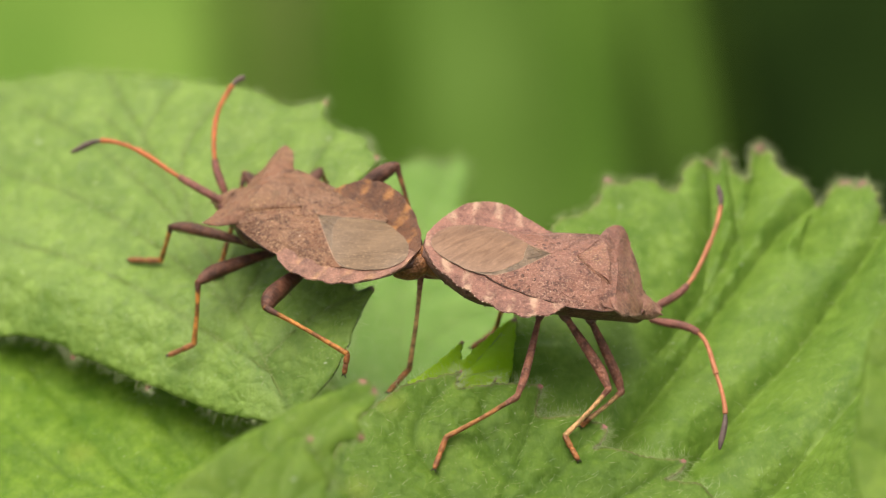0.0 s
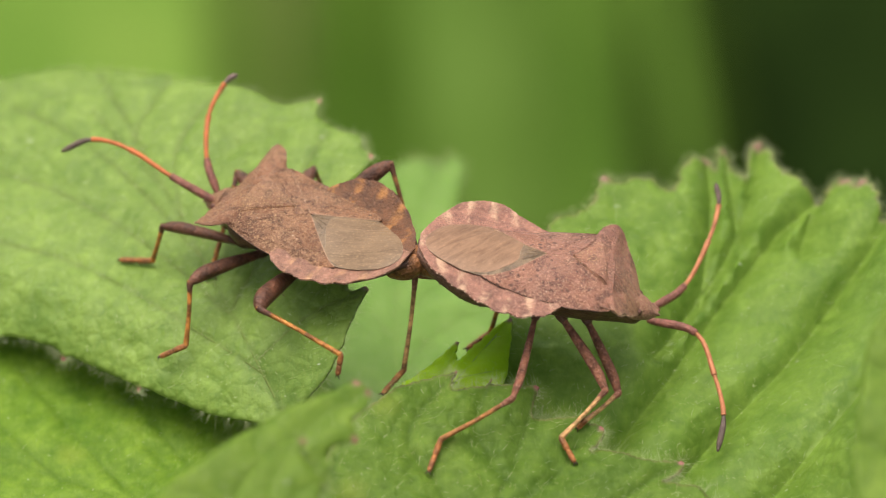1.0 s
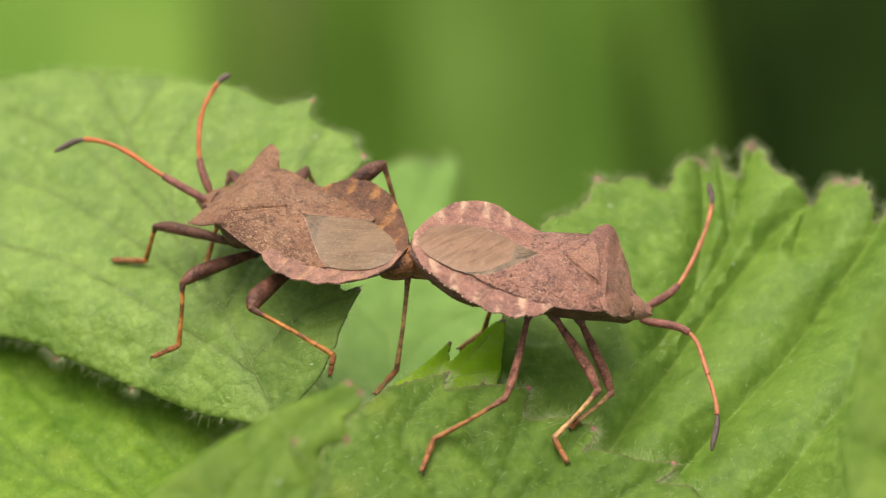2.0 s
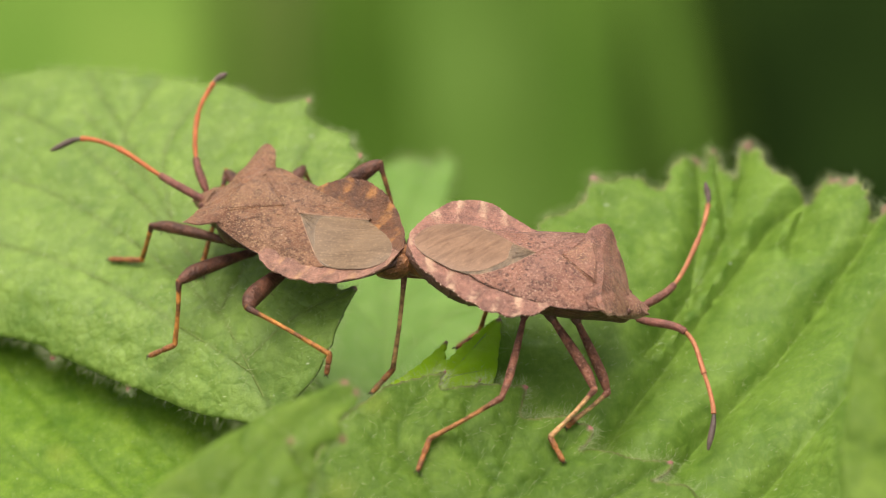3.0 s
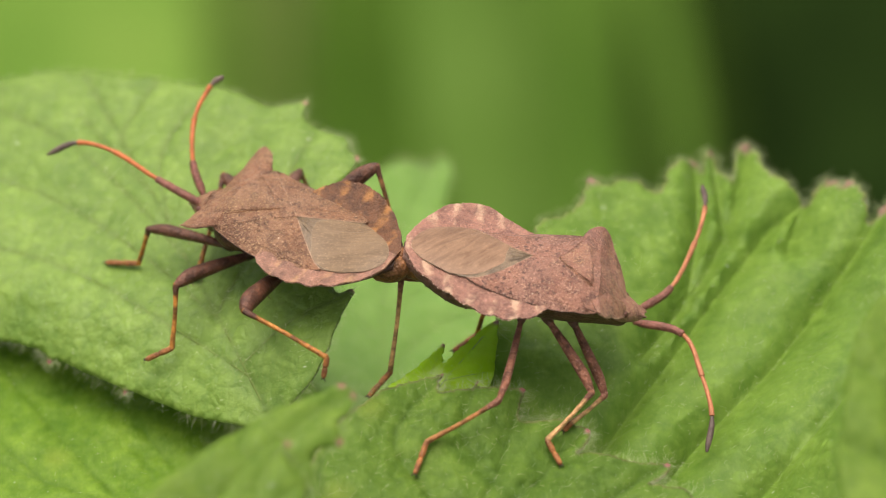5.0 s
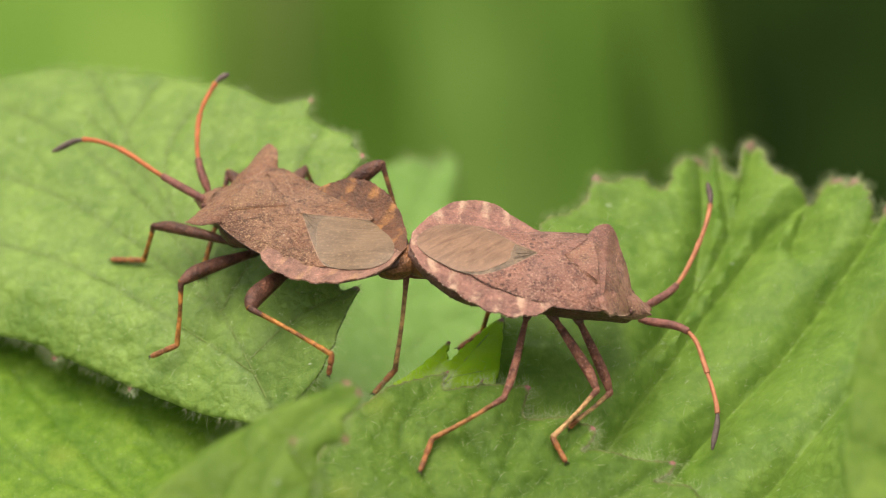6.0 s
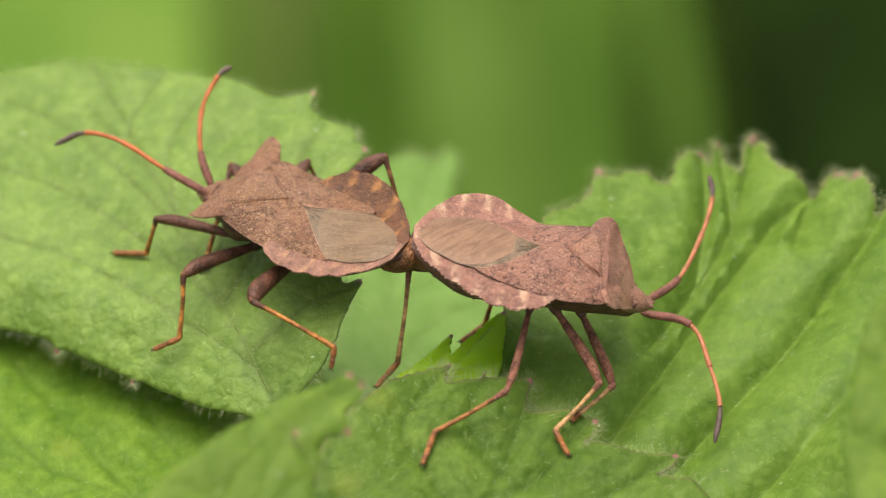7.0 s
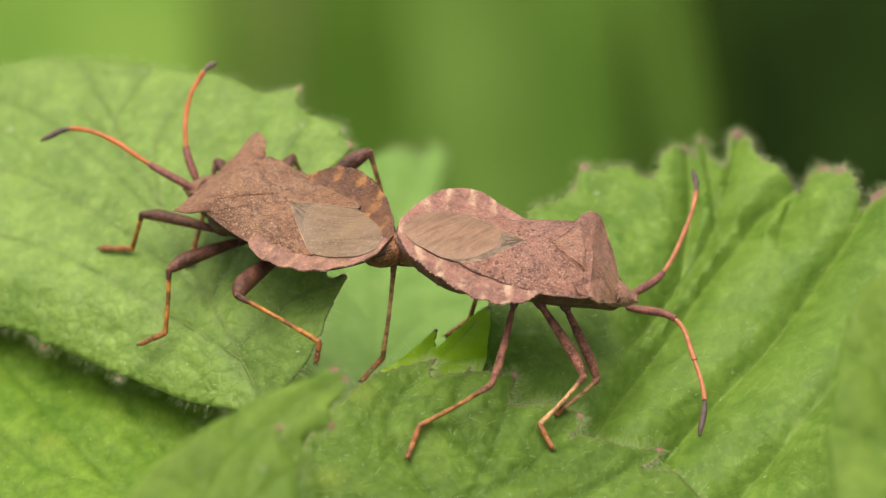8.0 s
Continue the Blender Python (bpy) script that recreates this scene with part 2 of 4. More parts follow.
SHELL_A = shell("tan_brown_cuticle", (0.228, 0.113, 0.064), (0.142, 0.064, 0.036), (0.285, 0.158, 0.094), gold=0.04, spots=0.38)
SHELL_B = shell("reddish_brown_cuticle", (0.268, 0.128, 0.090), (0.178, 0.080, 0.057), (0.315, 0.160, 0.116), gold=0.05, spots=0.15)
WING_A = shell("tan_forewing", (0.214, 0.108, 0.058), (0.135, 0.062, 0.034), (0.268, 0.148, 0.085), 7.0, spots=0.72)
WING_B = shell("reddish_forewing", (0.252, 0.124, 0.086), (0.166, 0.078, 0.055), (0.295, 0.154, 0.112), 6.5, spots=0.92)
SCUT_A = shell("golden_brown_scutellum", (0.226, 0.116, 0.066), (0.148, 0.070, 0.042), (0.288, 0.164, 0.097), 8.0, gold=0.10, spots=0.3)
SCUT_B = shell("golden_red_scutellum", (0.275, 0.132, 0.090), (0.200, 0.093, 0.064), (0.320, 0.165, 0.112), 8.0, gold=0.05, spots=0.15)
# tan bug's far margin: EDGE_A's bars on a ground darkened as if shaded
EDGE_A_SHADE = banded("shaded_orange_margin", (0.098, 0.038, 0.013), (0.47, 0.21, 0.055), 0.1, 1.45, 0.22, 0.62)
EDGE_A = banded("orange_banded_margin", (0.215, 0.105, 0.068), (0.46, 0.26, 0.12), 0.3, 1.45, 0.26, 0.5)
EDGE_B = banded("pale_banded_margin", (0.227, 0.104, 0.070), (0.500, 0.326, 0.206), 0.55, 1.22, 0.26, 0.8)
RIM_TOOTH = limb("pale_margin_tooth", (0.50, 0.34, 0.24), (0.30, 0.17, 0.11))
FILM_A = wing_film("grey_gold_membrane", (0.105, 0.064, 0.032), (0.190, 0.122, 0.066), 0.62, 22)
FILM_B = wing_film("bronze_membrane", (0.130, 0.068, 0.035), (0.235, 0.136, 0.078), 0.3, 45)
FILM_RIM = limb("grey_membrane_rim", (0.25, 0.19, 0.125), (0.17, 0.12, 0.08), 0.4)
BELLY_RED = limb("rusty_brown_belly", (0.135, 0.066, 0.042), (0.05, 0.025, 0.016), 0.45, 0.3)
SUTURE = limb("dark_suture", (0.060, 0.030, 0.018), (0.03, 0.016, 0.01), 0.5)
SEAM_PALE = limb("pale_seam", (0.30, 0.19, 0.12), (0.16, 0.08, 0.05), 0.5)
FOLD = limb("grey_brown_fold", (0.165, 0.112, 0.066), (0.13, 0.095, 0.06), 0.35, swing=0.4)
BELLY = limb("dark_brown_belly", (0.085, 0.040, 0.022), (0.035, 0.018, 0.01), 0.45)
TAIL = limb("amber_brown_tail", (0.195, 0.082, 0.030), (0.05, 0.022, 0.01), 0.35, 0.3, 0.6)
FEMUR = limb("dark_brown_leg", (0.112, 0.046, 0.026), (0.040, 0.018, 0.011), 0.42, 0.22, 0.55)
FEMUR_B = limb("reddish_brown_leg", (0.225, 0.090, 0.052), (0.070, 0.030, 0.019), 0.5, 0.6, 0.5)
SHIN = limb("orange_leg", (0.39, 0.155, 0.028), (0.15, 0.06, 0.02), 0.4, 0.2, 0.7)
SHIN_DARK = limb("banded_dark_shin", (0.21, 0.095, 0.035), (0.07, 0.03, 0.015), 0.42, 0.2, 0.85)
SHIN_B = limb("honey_leg", (0.43, 0.245, 0.100), (0.20, 0.090, 0.035), 0.4, 0.2, 0.7)
SHIN_C = limb("rusty_brown_leg", (0.33, 0.138, 0.040), (0.12, 0.050, 0.018), 0.42, 0.3, 0.6)
FOOT = limb("rust_foot", (0.28, 0.105, 0.030), (0.10, 0.038, 0.015), 0.42, 0.2, 0.55)
CLAW = limb("dark_claw", (0.04, 0.022, 0.014), (0.02, 0.01, 0.01))
FEELER_BASE = limb("wine_brown_feeler", (0.21, 0.080, 0.056), (0.10, 0.042, 0.032), 0.45, 0.25)
FEELER = limb("orange_feeler", (0.43, 0.120, 0.036), (0.34, 0.09, 0.028), 0.42, 0.0, 0.25)
FEELER_B = limb("dull_orange_feeler", (0.43, 0.165, 0.075), (0.33, 0.11, 0.05), 0.45, 0.0, 0.3)
FEELER_TIP = limb("grey_brown_feeler_tip", (0.125, 0.088, 0.072), (0.07, 0.05, 0.04), 0.55)
EYE_MAT = limb("dark_eye", (0.10, 0.042, 0.03), (0.05, 0.02, 0.015), 0.4)


def soil_material():
    n = Nodes("dark_soil")
    col = n.ramp(n.noise(0.02, 5, 0.6), (0.35, (0.018, 0.020, 0.008)), (0.7, (0.040, 0.045, 0.014)))
    return n.done(col, 0.95, n.noise(0.1, 4), 6.0, 0.1)


SOIL = soil_material()


def far_leaf_material(name, low, high, share=0.3):
    n = Nodes(name)
    col = n.ramp(n.noise(0.035, 3, 0.5), (0.35, low), (0.65, high))
    n.done(col, 0.9, n.noise(0.3, 3), 0.4, 0.04)
    return n.thin(tuple(1.6 * v for v in high), share)


FAR_LIGHT = far_leaf_material("far_light_leaf", (0.15, 0.28, 0.045), (0.20, 0.33, 0.06))
FAR_GREEN = far_leaf_material("far_green_leaf", (0.076, 0.151, 0.021), (0.112, 0.219, 0.034))
FAR_LIGHT2 = far_leaf_material("far_fresh_leaf", (0.092, 0.172, 0.028), (0.122, 0.215, 0.042))
# edge of the shaded gap behind, its darkness put into the leaf colour
FAR_GLOOM_EDGE = far_leaf_material("far_gloom_edge_leaf", (0.012, 0.025, 0.003), (0.020, 0.039, 0.005))
FAR_MID = far_leaf_material("far_mid_leaf", (0.115, 0.190, 0.036), (0.155, 0.245, 0.05))
# darker copy of the far green, with the shade mixed into its colour
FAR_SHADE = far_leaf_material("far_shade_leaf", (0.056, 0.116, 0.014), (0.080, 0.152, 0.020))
FAR_DRY = far_leaf_material("far_dry_stem", (0.103, 0.138, 0.036), (0.147, 0.191, 0.057), 0.1)
# step between lit and shaded far green, also carried by colour alone
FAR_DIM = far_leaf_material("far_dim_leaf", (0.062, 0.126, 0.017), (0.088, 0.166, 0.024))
# near-black green that stands in for shade in the undergrowth
FAR_GLOOM = far_leaf_material("far_gloom_leaf", (0.008, 0.018, 0.003), (0.014, 0.030, 0.005), 0.1)
STEM = far_leaf_material("green_stem", (0.08, 0.14, 0.03), (0.14, 0.2, 0.05), 0.05)


# ---------------------------------------------------------------- building blocks
def part(name, mesh, material, parent, label="", kind=""):
    """Links a mesh (or bmesh) as one object under a thing or a part."""
    if isinstance(mesh, bmesh.types.BMesh):
        data = bpy.data.meshes.new(name)
        bmesh.ops.recalc_face_normals(mesh, faces=mesh.faces[:])
        mesh.to_mesh(data)
        mesh.free()
        mesh = data
    mesh.materials.append(material)
    mesh.polygons.foreach_set("use_smooth", [True] * len(mesh.polygons))
    mesh.set_sharp_from_angle(angle=radians(50))
    ob = new(name, mesh)
    ob.parent = parent
    return tagged(ob, label, kind=kind)


def thing(name, m, label, category, group=""):
    ob = new(name)
    ob.empty_display_size = 0.002
    ob.matrix_world = m
    return tagged(ob, label, category, group)


def curve(points, times):
    """Smooth line through points (arrays of rows), sampled at so many steps a stretch."""
    p = np.array(points, float)
    p = np.vstack([2 * p[0] - p[1], p, 2 * p[-1] - p[-2]])
    out = []
    for i in range(1, len(p) - 2):
        a, b, c, d = p[i - 1:i + 3]
        for t in np.linspace(0, 1, times, endpoint=False):
            out.append(0.5 * (2 * b + (c - a) * t + (2 * a - 5 * b + 4 * c - d) * t * t + (3 * b - a - 3 * c + d) * t ** 3))
    out.append(p[-2])
    return np.array(out)


def table(x, *stops):
    """Smooth value at x from (x, value) stops."""
    xs, ys = [s[0] for s in stops], [s[1] for s in stops]
    i = int(np.clip(np.searchsorted(xs, x) - 1, 0, len(xs) - 2))
    t = min(1.0, max(0.0, (x - xs[i]) / (xs[i + 1] - xs[i])))

    def slope(k):
        a, b = max(0, k - 1), min(len(xs) - 1, k + 1)
        return (ys[b] - ys[a]) / (xs[b] - xs[a])
    h = xs[i + 1] - xs[i]
    return ((2 * t ** 3 - 3 * t * t + 1) * ys[i] + (t ** 3 - 2 * t * t + t) * h * slope(i)
            + (3 * t * t - 2 * t ** 3) * ys[i + 1] + (t ** 3 - t * t) * h * slope(i + 1))


def tube(points, radii, sides=10, steps=6, flat=1.0):
    """A limb: rings along a smooth line through points, in millimetres, with rounded ends."""
    line = curve(points, steps)
    rad = curve([[r] for r in radii], steps)[:, 0]
    bm = bmesh.new()
    rings, side = [], None
    n = len(line)
    for i in range(n):
        ahead = Vector(line[min(i + 1, n - 1)] - line[max(i - 1, 0)]).normalized()
        if side is None:
            side = ahead.orthogonal().normalized()
        side = (side - ahead * side.dot(ahead)).normalized()
        other = ahead.cross(side)
        r = max(rad[i], 0.02)
        rings.append([bm.verts.new((Vector(line[i]) + side * (r * math.cos(a)) + other * (r * flat * math.sin(a))) * MM)
                      for a in (2 * math.pi * k / sides for k in range(sides))])
    for a, b in zip(rings, rings[1:]):
        for k in range(sides):
            bm.faces.new((a[k], a[(k + 1) % sides], b[(k + 1) % sides], b[k]))
    for ring, end, way in ((rings[0], line[0], line[0] - line[1]), (rings[-1], line[-1], line[-1] - line[-2])):
        way = Vector(way).normalized()
        r = (ring[0].co / MM - Vector(end)).length
        tip = bm.verts.new((Vector(end) + way * r * 0.7) * MM)
        for k in range(sides):
            bm.faces.new((ring[k], ring[(k + 1) % sides], tip))
    return bm


def plate(at, thick, nu=40, nv=16, ring=False):
    """A thin plate of cuticle whose top is at(u, v), u and v from 0 to 1, millimetres; ring: u runs round a closed outline."""
    bm = bmesh.new()
    top = [[bm.verts.new(Vector(at(i / nu, j / nv)) * MM) for j in range(nv + 1)] for i in range(nu if ring else nu + 1)]
    low = [[bm.verts.new(v.co - Vector((0, 0, thick * MM))) for v in row] for row in top]
    for i in range(nu):
        k = (i + 1) % len(top)
        for j in range(nv):
            bm.faces.new((top[i][j], top[k][j], top[k][j + 1], top[i][j + 1]))
            bm.faces.new((low[i][j], low[i][j + 1], low[k][j + 1], low[k][j]))
        bm.faces.new((top[i][nv], top[k][nv], low[k][nv], low[i][nv]))
        if not ring:
            bm.faces.new((top[i][0], low[i][0], low[k][0], top[k][0]))
    if not ring:
        for j in range(nv):
            bm.faces.new((top[0][j], top[0][j + 1], low[0][j + 1], low[0][j]))
            bm.faces.new((top[nu][j], low[nu][j], low[nu][j + 1], top[nu][j + 1]))
    bmesh.ops.remove_doubles(bm, verts=bm.verts[:], dist=1e-6)
    return bm


def loft(sections, sides=28):
    """Closed body through sections (x, half width, top, bottom, middle height), millimetres."""
    bm = bmesh.new()
    rings = []
    for x, w, top, low, mid in sections:
        ring = []
        for k in range(sides):
            a = 2 * math.pi * k / sides
            z = math.sin(a)
            ring.append(bm.verts.new(Vector((x, w * math.cos(a), mid + z * ((top - mid) if z > 0 else (mid - low)))) * MM))
        rings.append(ring)
    for a, b in zip(rings, rings[1:]):
        for k in range(sides):
            bm.faces.new((a[k], b[k], b[(k + 1) % sides], a[(k + 1) % sides]))
    for ring in (rings[0], rings[-1]):
        bm.faces.new(ring)
    return bm


# ---------------------------------------------------------------- leaves
def to_lines(points, lines, sides=False):
    """Distance of each point to the nearest of the polylines; with sides, also on which side of it the point lies."""
    best, side = np.full(len(points), 1e9), np.zeros(len(points))
    for line in lines:
        for a, b in zip(line[:-1], line[1:]):
            d = b - a
            t = np.clip(((points - a) @ d) / max(d @ d, 1e-9), 0, 1)
            off = points - a - t[:, None] * d
            far = np.linalg.norm(off, axis=1)
            closer = far < best
            best[closer] = far[closer]
            side[closer] = np.sign(d[0] * off[closer, 1] - d[1] * off[closer, 0])
    return (best, side) if sides else best


def inside(points, rim):
    x, y = points[:, 0], points[:, 1]
    odd = np.zeros(len(points), bool)
    for (ax, ay), (bx, by) in zip(rim, np.roll(rim, -1, axis=0)):
        if ay != by:
            cut = ((ay > y) != (by > y)) & (x < (bx - ax) * (y - ay) / (by - ay) + ax)
            odd ^= cut
    return odd


def blade(outline, veins, bend, step, seed, puff=0.22, groove=0.12, frill=0.10, pleat=0.0, lumps=0.06, rim_tint=0.3, tip_size=0.5, quilt=0.10, cell=1.7):
    """A leaf blade in its own plane, millimetres: toothed rim, sunken veins, puffed fields between them."""
    from mathutils import geometry
    rng = np.random.default_rng(seed)
    rim = curve(np.vstack([outline, outline[:1]]), 8)[:-1]
    out = np.array(outline)
    # a fine saw of small teeth between the large ones
    away = np.roll(rim, -1, axis=0) - np.roll(rim, 1, axis=0)
    away = np.stack([away[:, 1], -away[:, 0]], 1) / np.maximum(np.linalg.norm(away, axis=1), 1e-6)[:, None]
    rim = rim + away * (rng.random(len(rim))[:, None] - 0.5) * frill
    lo, hi = rim.min(0), rim.max(0)
    gx, gy = np.meshgrid(np.arange(lo[0], hi[0], step), np.arange(lo[1], hi[1], step * 0.87))
    gx[1::2] += step / 2
    grid = np.stack([gx.ravel(), gy.ravel()], 1) + (rng.random((gx.size, 2)) - 0.5) * step * 0.25
    grid = grid[inside(grid, rim)]
    grid = grid[to_lines(grid, [np.vstack([rim, rim[:1]])]) > step * 0.55]
    # rows of points along each vein and close beside it keep its crease clean
    lines = [curve(v, 6) for v in veins]
    rows = []
    for line in lines:
        length = np.concatenate([[0], np.cumsum(np.linalg.norm(np.diff(line, axis=0), axis=1))])
        at = np.arange(0, length[-1], step * 0.7)
        mid = np.stack([np.interp(at, length, line[:, k]) for k in (0, 1)], 1)
        along = np.gradient(mid, axis=0)
        across = np.stack([-along[:, 1], along[:, 0]], 1) / np.maximum(np.linalg.norm(along, axis=1), 1e-6)[:, None]
        rows += [mid, mid + across * 0.1, mid - across * 0.1]
    crease = np.vstack(rows)
    crease = crease[inside(crease, rim)]
    crease = crease[to_lines(crease, [np.vstack([rim, rim[:1]])]) > step * 0.3]
    grid = grid[to_lines(grid, lines) > step * 0.5]
    pts = np.vstack([rim, grid, crease])
    n = len(rim)
    verts, _, faces, *_ = geometry.delaunay_2d_cdt([Vector(p) for p in pts], [(i, (i + 1) % n) for i in range(n)], [], 1, 1e-5)
    p = np.array([(v.x, v.y) for v in verts])
    d, side = to_lines(p, lines, True)
    edge = to_lines(p, [np.vstack([rim, rim[:1]])])
    field = 1 - np.exp(-(d / 1.1) ** 2)
    z = puff * field - groove * np.exp(-(d / 0.28) ** 2)
    small = np.array([noise.noise(Vector((x * 0.9, y * 0.9, seed))) + 0.6 * noise.noise(Vector((x * 2.1, y * 2.1, seed + 5))) for x, y in p])
    wave = np.array([noise.noise(Vector((x * 0.22, y * 0.22, seed + 9))) for x, y in p])
    z += lumps * small * abs(field) + 0.30 * wave + pleat * (np.maximum(0.0, 1 - np.sqrt(d * d + 0.003) / np.where(side > 0, 1.7, 2.2)) ** 2 - 0.3)
    # the small fields of the vein net stand up like a quilt
    net = np.zeros(len(p))
    for k, (x, y) in enumerate(p):
        q = Vector((x + 0.5 * noise.noise(Vector((x, y, 3.0))), y + 0.5 * noise.noise(Vector((x, y, 8.0))), seed)) / cell
        far = noise.voronoi(q)[0]
        net[k] = far[1] - far[0]
    z += quilt * np.minimum(1.0, net / 0.45) * np.minimum(1.0, edge / 0.8)
    z += np.array([bend(x, y) for x, y in p])
    # how near a tooth's tip each point lies
    turn = np.roll(out, 1, axis=0) - out
    other = np.roll(out, -1, axis=0) - out
    sharp = (turn * other).sum(1) / (np.linalg.norm(turn, axis=1) * np.linalg.norm(other, axis=1))
    area = turn[:, 0] * other[:, 1] - turn[:, 1] * other[:, 0]
    way = np.sign(np.sum(out[:, 0] * np.roll(out[:, 1], -1) - out[:, 1] * np.roll(out[:, 0], -1)))
    tips = out[(sharp > -0.45) & (area * way < 0)]
    tip = np.zeros(len(p))
    for t in tips:
        tip = np.maximum(tip, np.exp(-(np.linalg.norm(p - t, axis=1) / tip_size) ** 2))
    tip = np.maximum(tip, rim_tint * np.exp(-(edge / 0.22) ** 2))
    mesh = bpy.data.meshes.new("leaf")
    mesh.from_pydata([tuple(v) for v in np.column_stack([p, z]) * MM], [], [tuple(f) for f in faces])
    for name, values in (("vein", np.exp(-(d / 0.13) ** 2)), ("net", np.exp(-(net / 0.09) ** 2)), ("tip", tip)):
        a = mesh.attributes.new(name, "FLOAT", "POINT")
        a.data.foreach_set("value", values.astype(np.float32))
    mesh.update()
    return mesh, p, z, edge, n


def hairs(p, z, edge, n, count_rim, count_top, seed, size=1.0, hang=-0.1):
    """Fine tapering hairs on the rim and on the upper face, one mesh."""
    rng = np.random.default_rng(seed)
    inner = np.where(edge > 0.2)[0]
    rim_x, rim_y = p[:n].T
    turn = np.sign(np.sum(rim_x * np.roll(rim_y, -1) - rim_y * np.roll(rim_x, -1)))
    verts, faces = [], []
    picks = [(i, True) for i in rng.integers(0, n, count_rim)] + [(i, False) for i in rng.choice(inner, count_top)]
    lean = rng.random() * 6.28
    for i, rim in picks:
        root = np.array([*p[i], z[i]]) + np.append(rng.normal(0, 0.12, 2) * (0.4 if rim else 1), 0)
        if rim:
            along = p[(i + 1) % n] - p[i - 1]
            o = turn * np.array([along[1], -along[0]]) / max(np.linalg.norm(along), 1e-6)
            way = np.array([o[0], o[1], -hang]) + rng.normal(0, 0.45, 3)
            length = rng.uniform(0.3, 1.0) * size
        else:
            a = lean + rng.normal(0, 0.8)
            way = np.array([math.cos(a), math.sin(a), rng.uniform(0.35, 1.0)])
            length = rng.uniform(0.3, 0.75) * size
        way = way / np.linalg.norm(way)
        side = np.cross(way, [0.3, 0.5, 0.81])
        side /= np.linalg.norm(side)
        third = np.cross(way, side)
        r = rng.uniform(0.004, 0.008) * (0.65 if rim else 0.75)
        if not rim and rng.random() < 0.26:
            r, way[2], length = 2.3 * r, 0.15, 0.8 * length
        k = len(verts)
        bow = np.array([*rng.normal(0, 0.12, 2), 0.0]) * length
        mids = root + way * length * 0.55 + bow
        for c, s in ((root, 1.0), (mids, 0.75)):
            verts += [c + side * r * s, c + (-0.5 * side + 0.87 * third) * r * s, c + (-0.5 * side - 0.87 * third) * r * s]
        verts.append(root + way * length + bow * 0.4)
        for m in range(3):
            q = (m + 1) % 3
            faces += [(k + m, k + q, k + 3 + q, k + 3 + m), (k + 3 + m, k + 3 + q, k + 6)]
    mesh = bpy.data.meshes.new("hair")
    mesh.from_pydata([tuple(v * MM) for v in verts], [], faces)
    return mesh


def leaf(parent, m, outline, veins, material, label, bend=lambda x, y: 0.0, step=0.34, seed=1, rim_hair=600, top_hair=500,
         size=1.0, vein_mat=None, hang=-0.1, **more):
    mesh, p, z, edge, n = blade(np.array(outline), [np.array(v) for v in veins], bend, step, seed, **more)
    ob = part("leaf", mesh, material, parent, label)
    ob.matrix_local = m
    solid = ob.modifiers.new("thickness", "SOLIDIFY")
    solid.thickness, solid.offset = 0.16 * MM, -1.0
    for k, line in enumerate(curve(np.array(v), 5) for v in veins):
        away = to_lines(line, [np.array(outline)[list(range(len(outline))) + [0]]])
        keep = inside(line, p[:n]) & (away > 0.25)
        rows = [(x, y, z[np.argmin((p[:, 0] - x) ** 2 + (p[:, 1] - y) ** 2)]) for x, y in line[keep]]
        if len(rows) > 3 and vein_mat:
            big = 0.075 if k == 0 else 0.05
            thin = np.linspace(big, 0.4 * big, len(rows))
            part("midrib" if k == 0 else "vein", tube([(x, y, h - 0.7 * w) for (x, y, h), w in zip(rows, thin)], list(thin), 6, 2), vein_mat, ob)
    if rim_hair + top_hair:
        part("leaf_hair", hairs(p, z, edge, n, rim_hair, top_hair, seed + 40, size, hang), HAIR, ob, "fine pale hairs", "stuff")
    return ob


# ground: one sheet to the horizon
ground_mesh = bmesh.new()
bmesh.ops.create_grid(ground_mesh, x_segments=40, y_segments=40, size=150.0)
for v in ground_mesh.verts:
    v.co.z = -1.0 + 0.02 * noise.noise(v.co * 0.3)
ground = part("ground", ground_mesh, SOIL, None)
tagged(ground, "dark bare soil under the plants", "ground", kind="structure")

plant = thing("leafy_plant", pose(0, 0, -1.0), "low green plant with hairy toothed leaves, growing from the soil", "plant")
UPWARD = Matrix.Translation((0, 0, 1.0))

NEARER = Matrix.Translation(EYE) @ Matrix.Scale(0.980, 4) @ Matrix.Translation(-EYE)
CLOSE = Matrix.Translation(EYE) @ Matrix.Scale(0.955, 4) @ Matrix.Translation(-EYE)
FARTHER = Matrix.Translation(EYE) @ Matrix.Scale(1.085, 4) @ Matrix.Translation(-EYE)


def grow(m, *rest, **more):
    return leaf(plant, UPWARD @ m, *rest, **more)


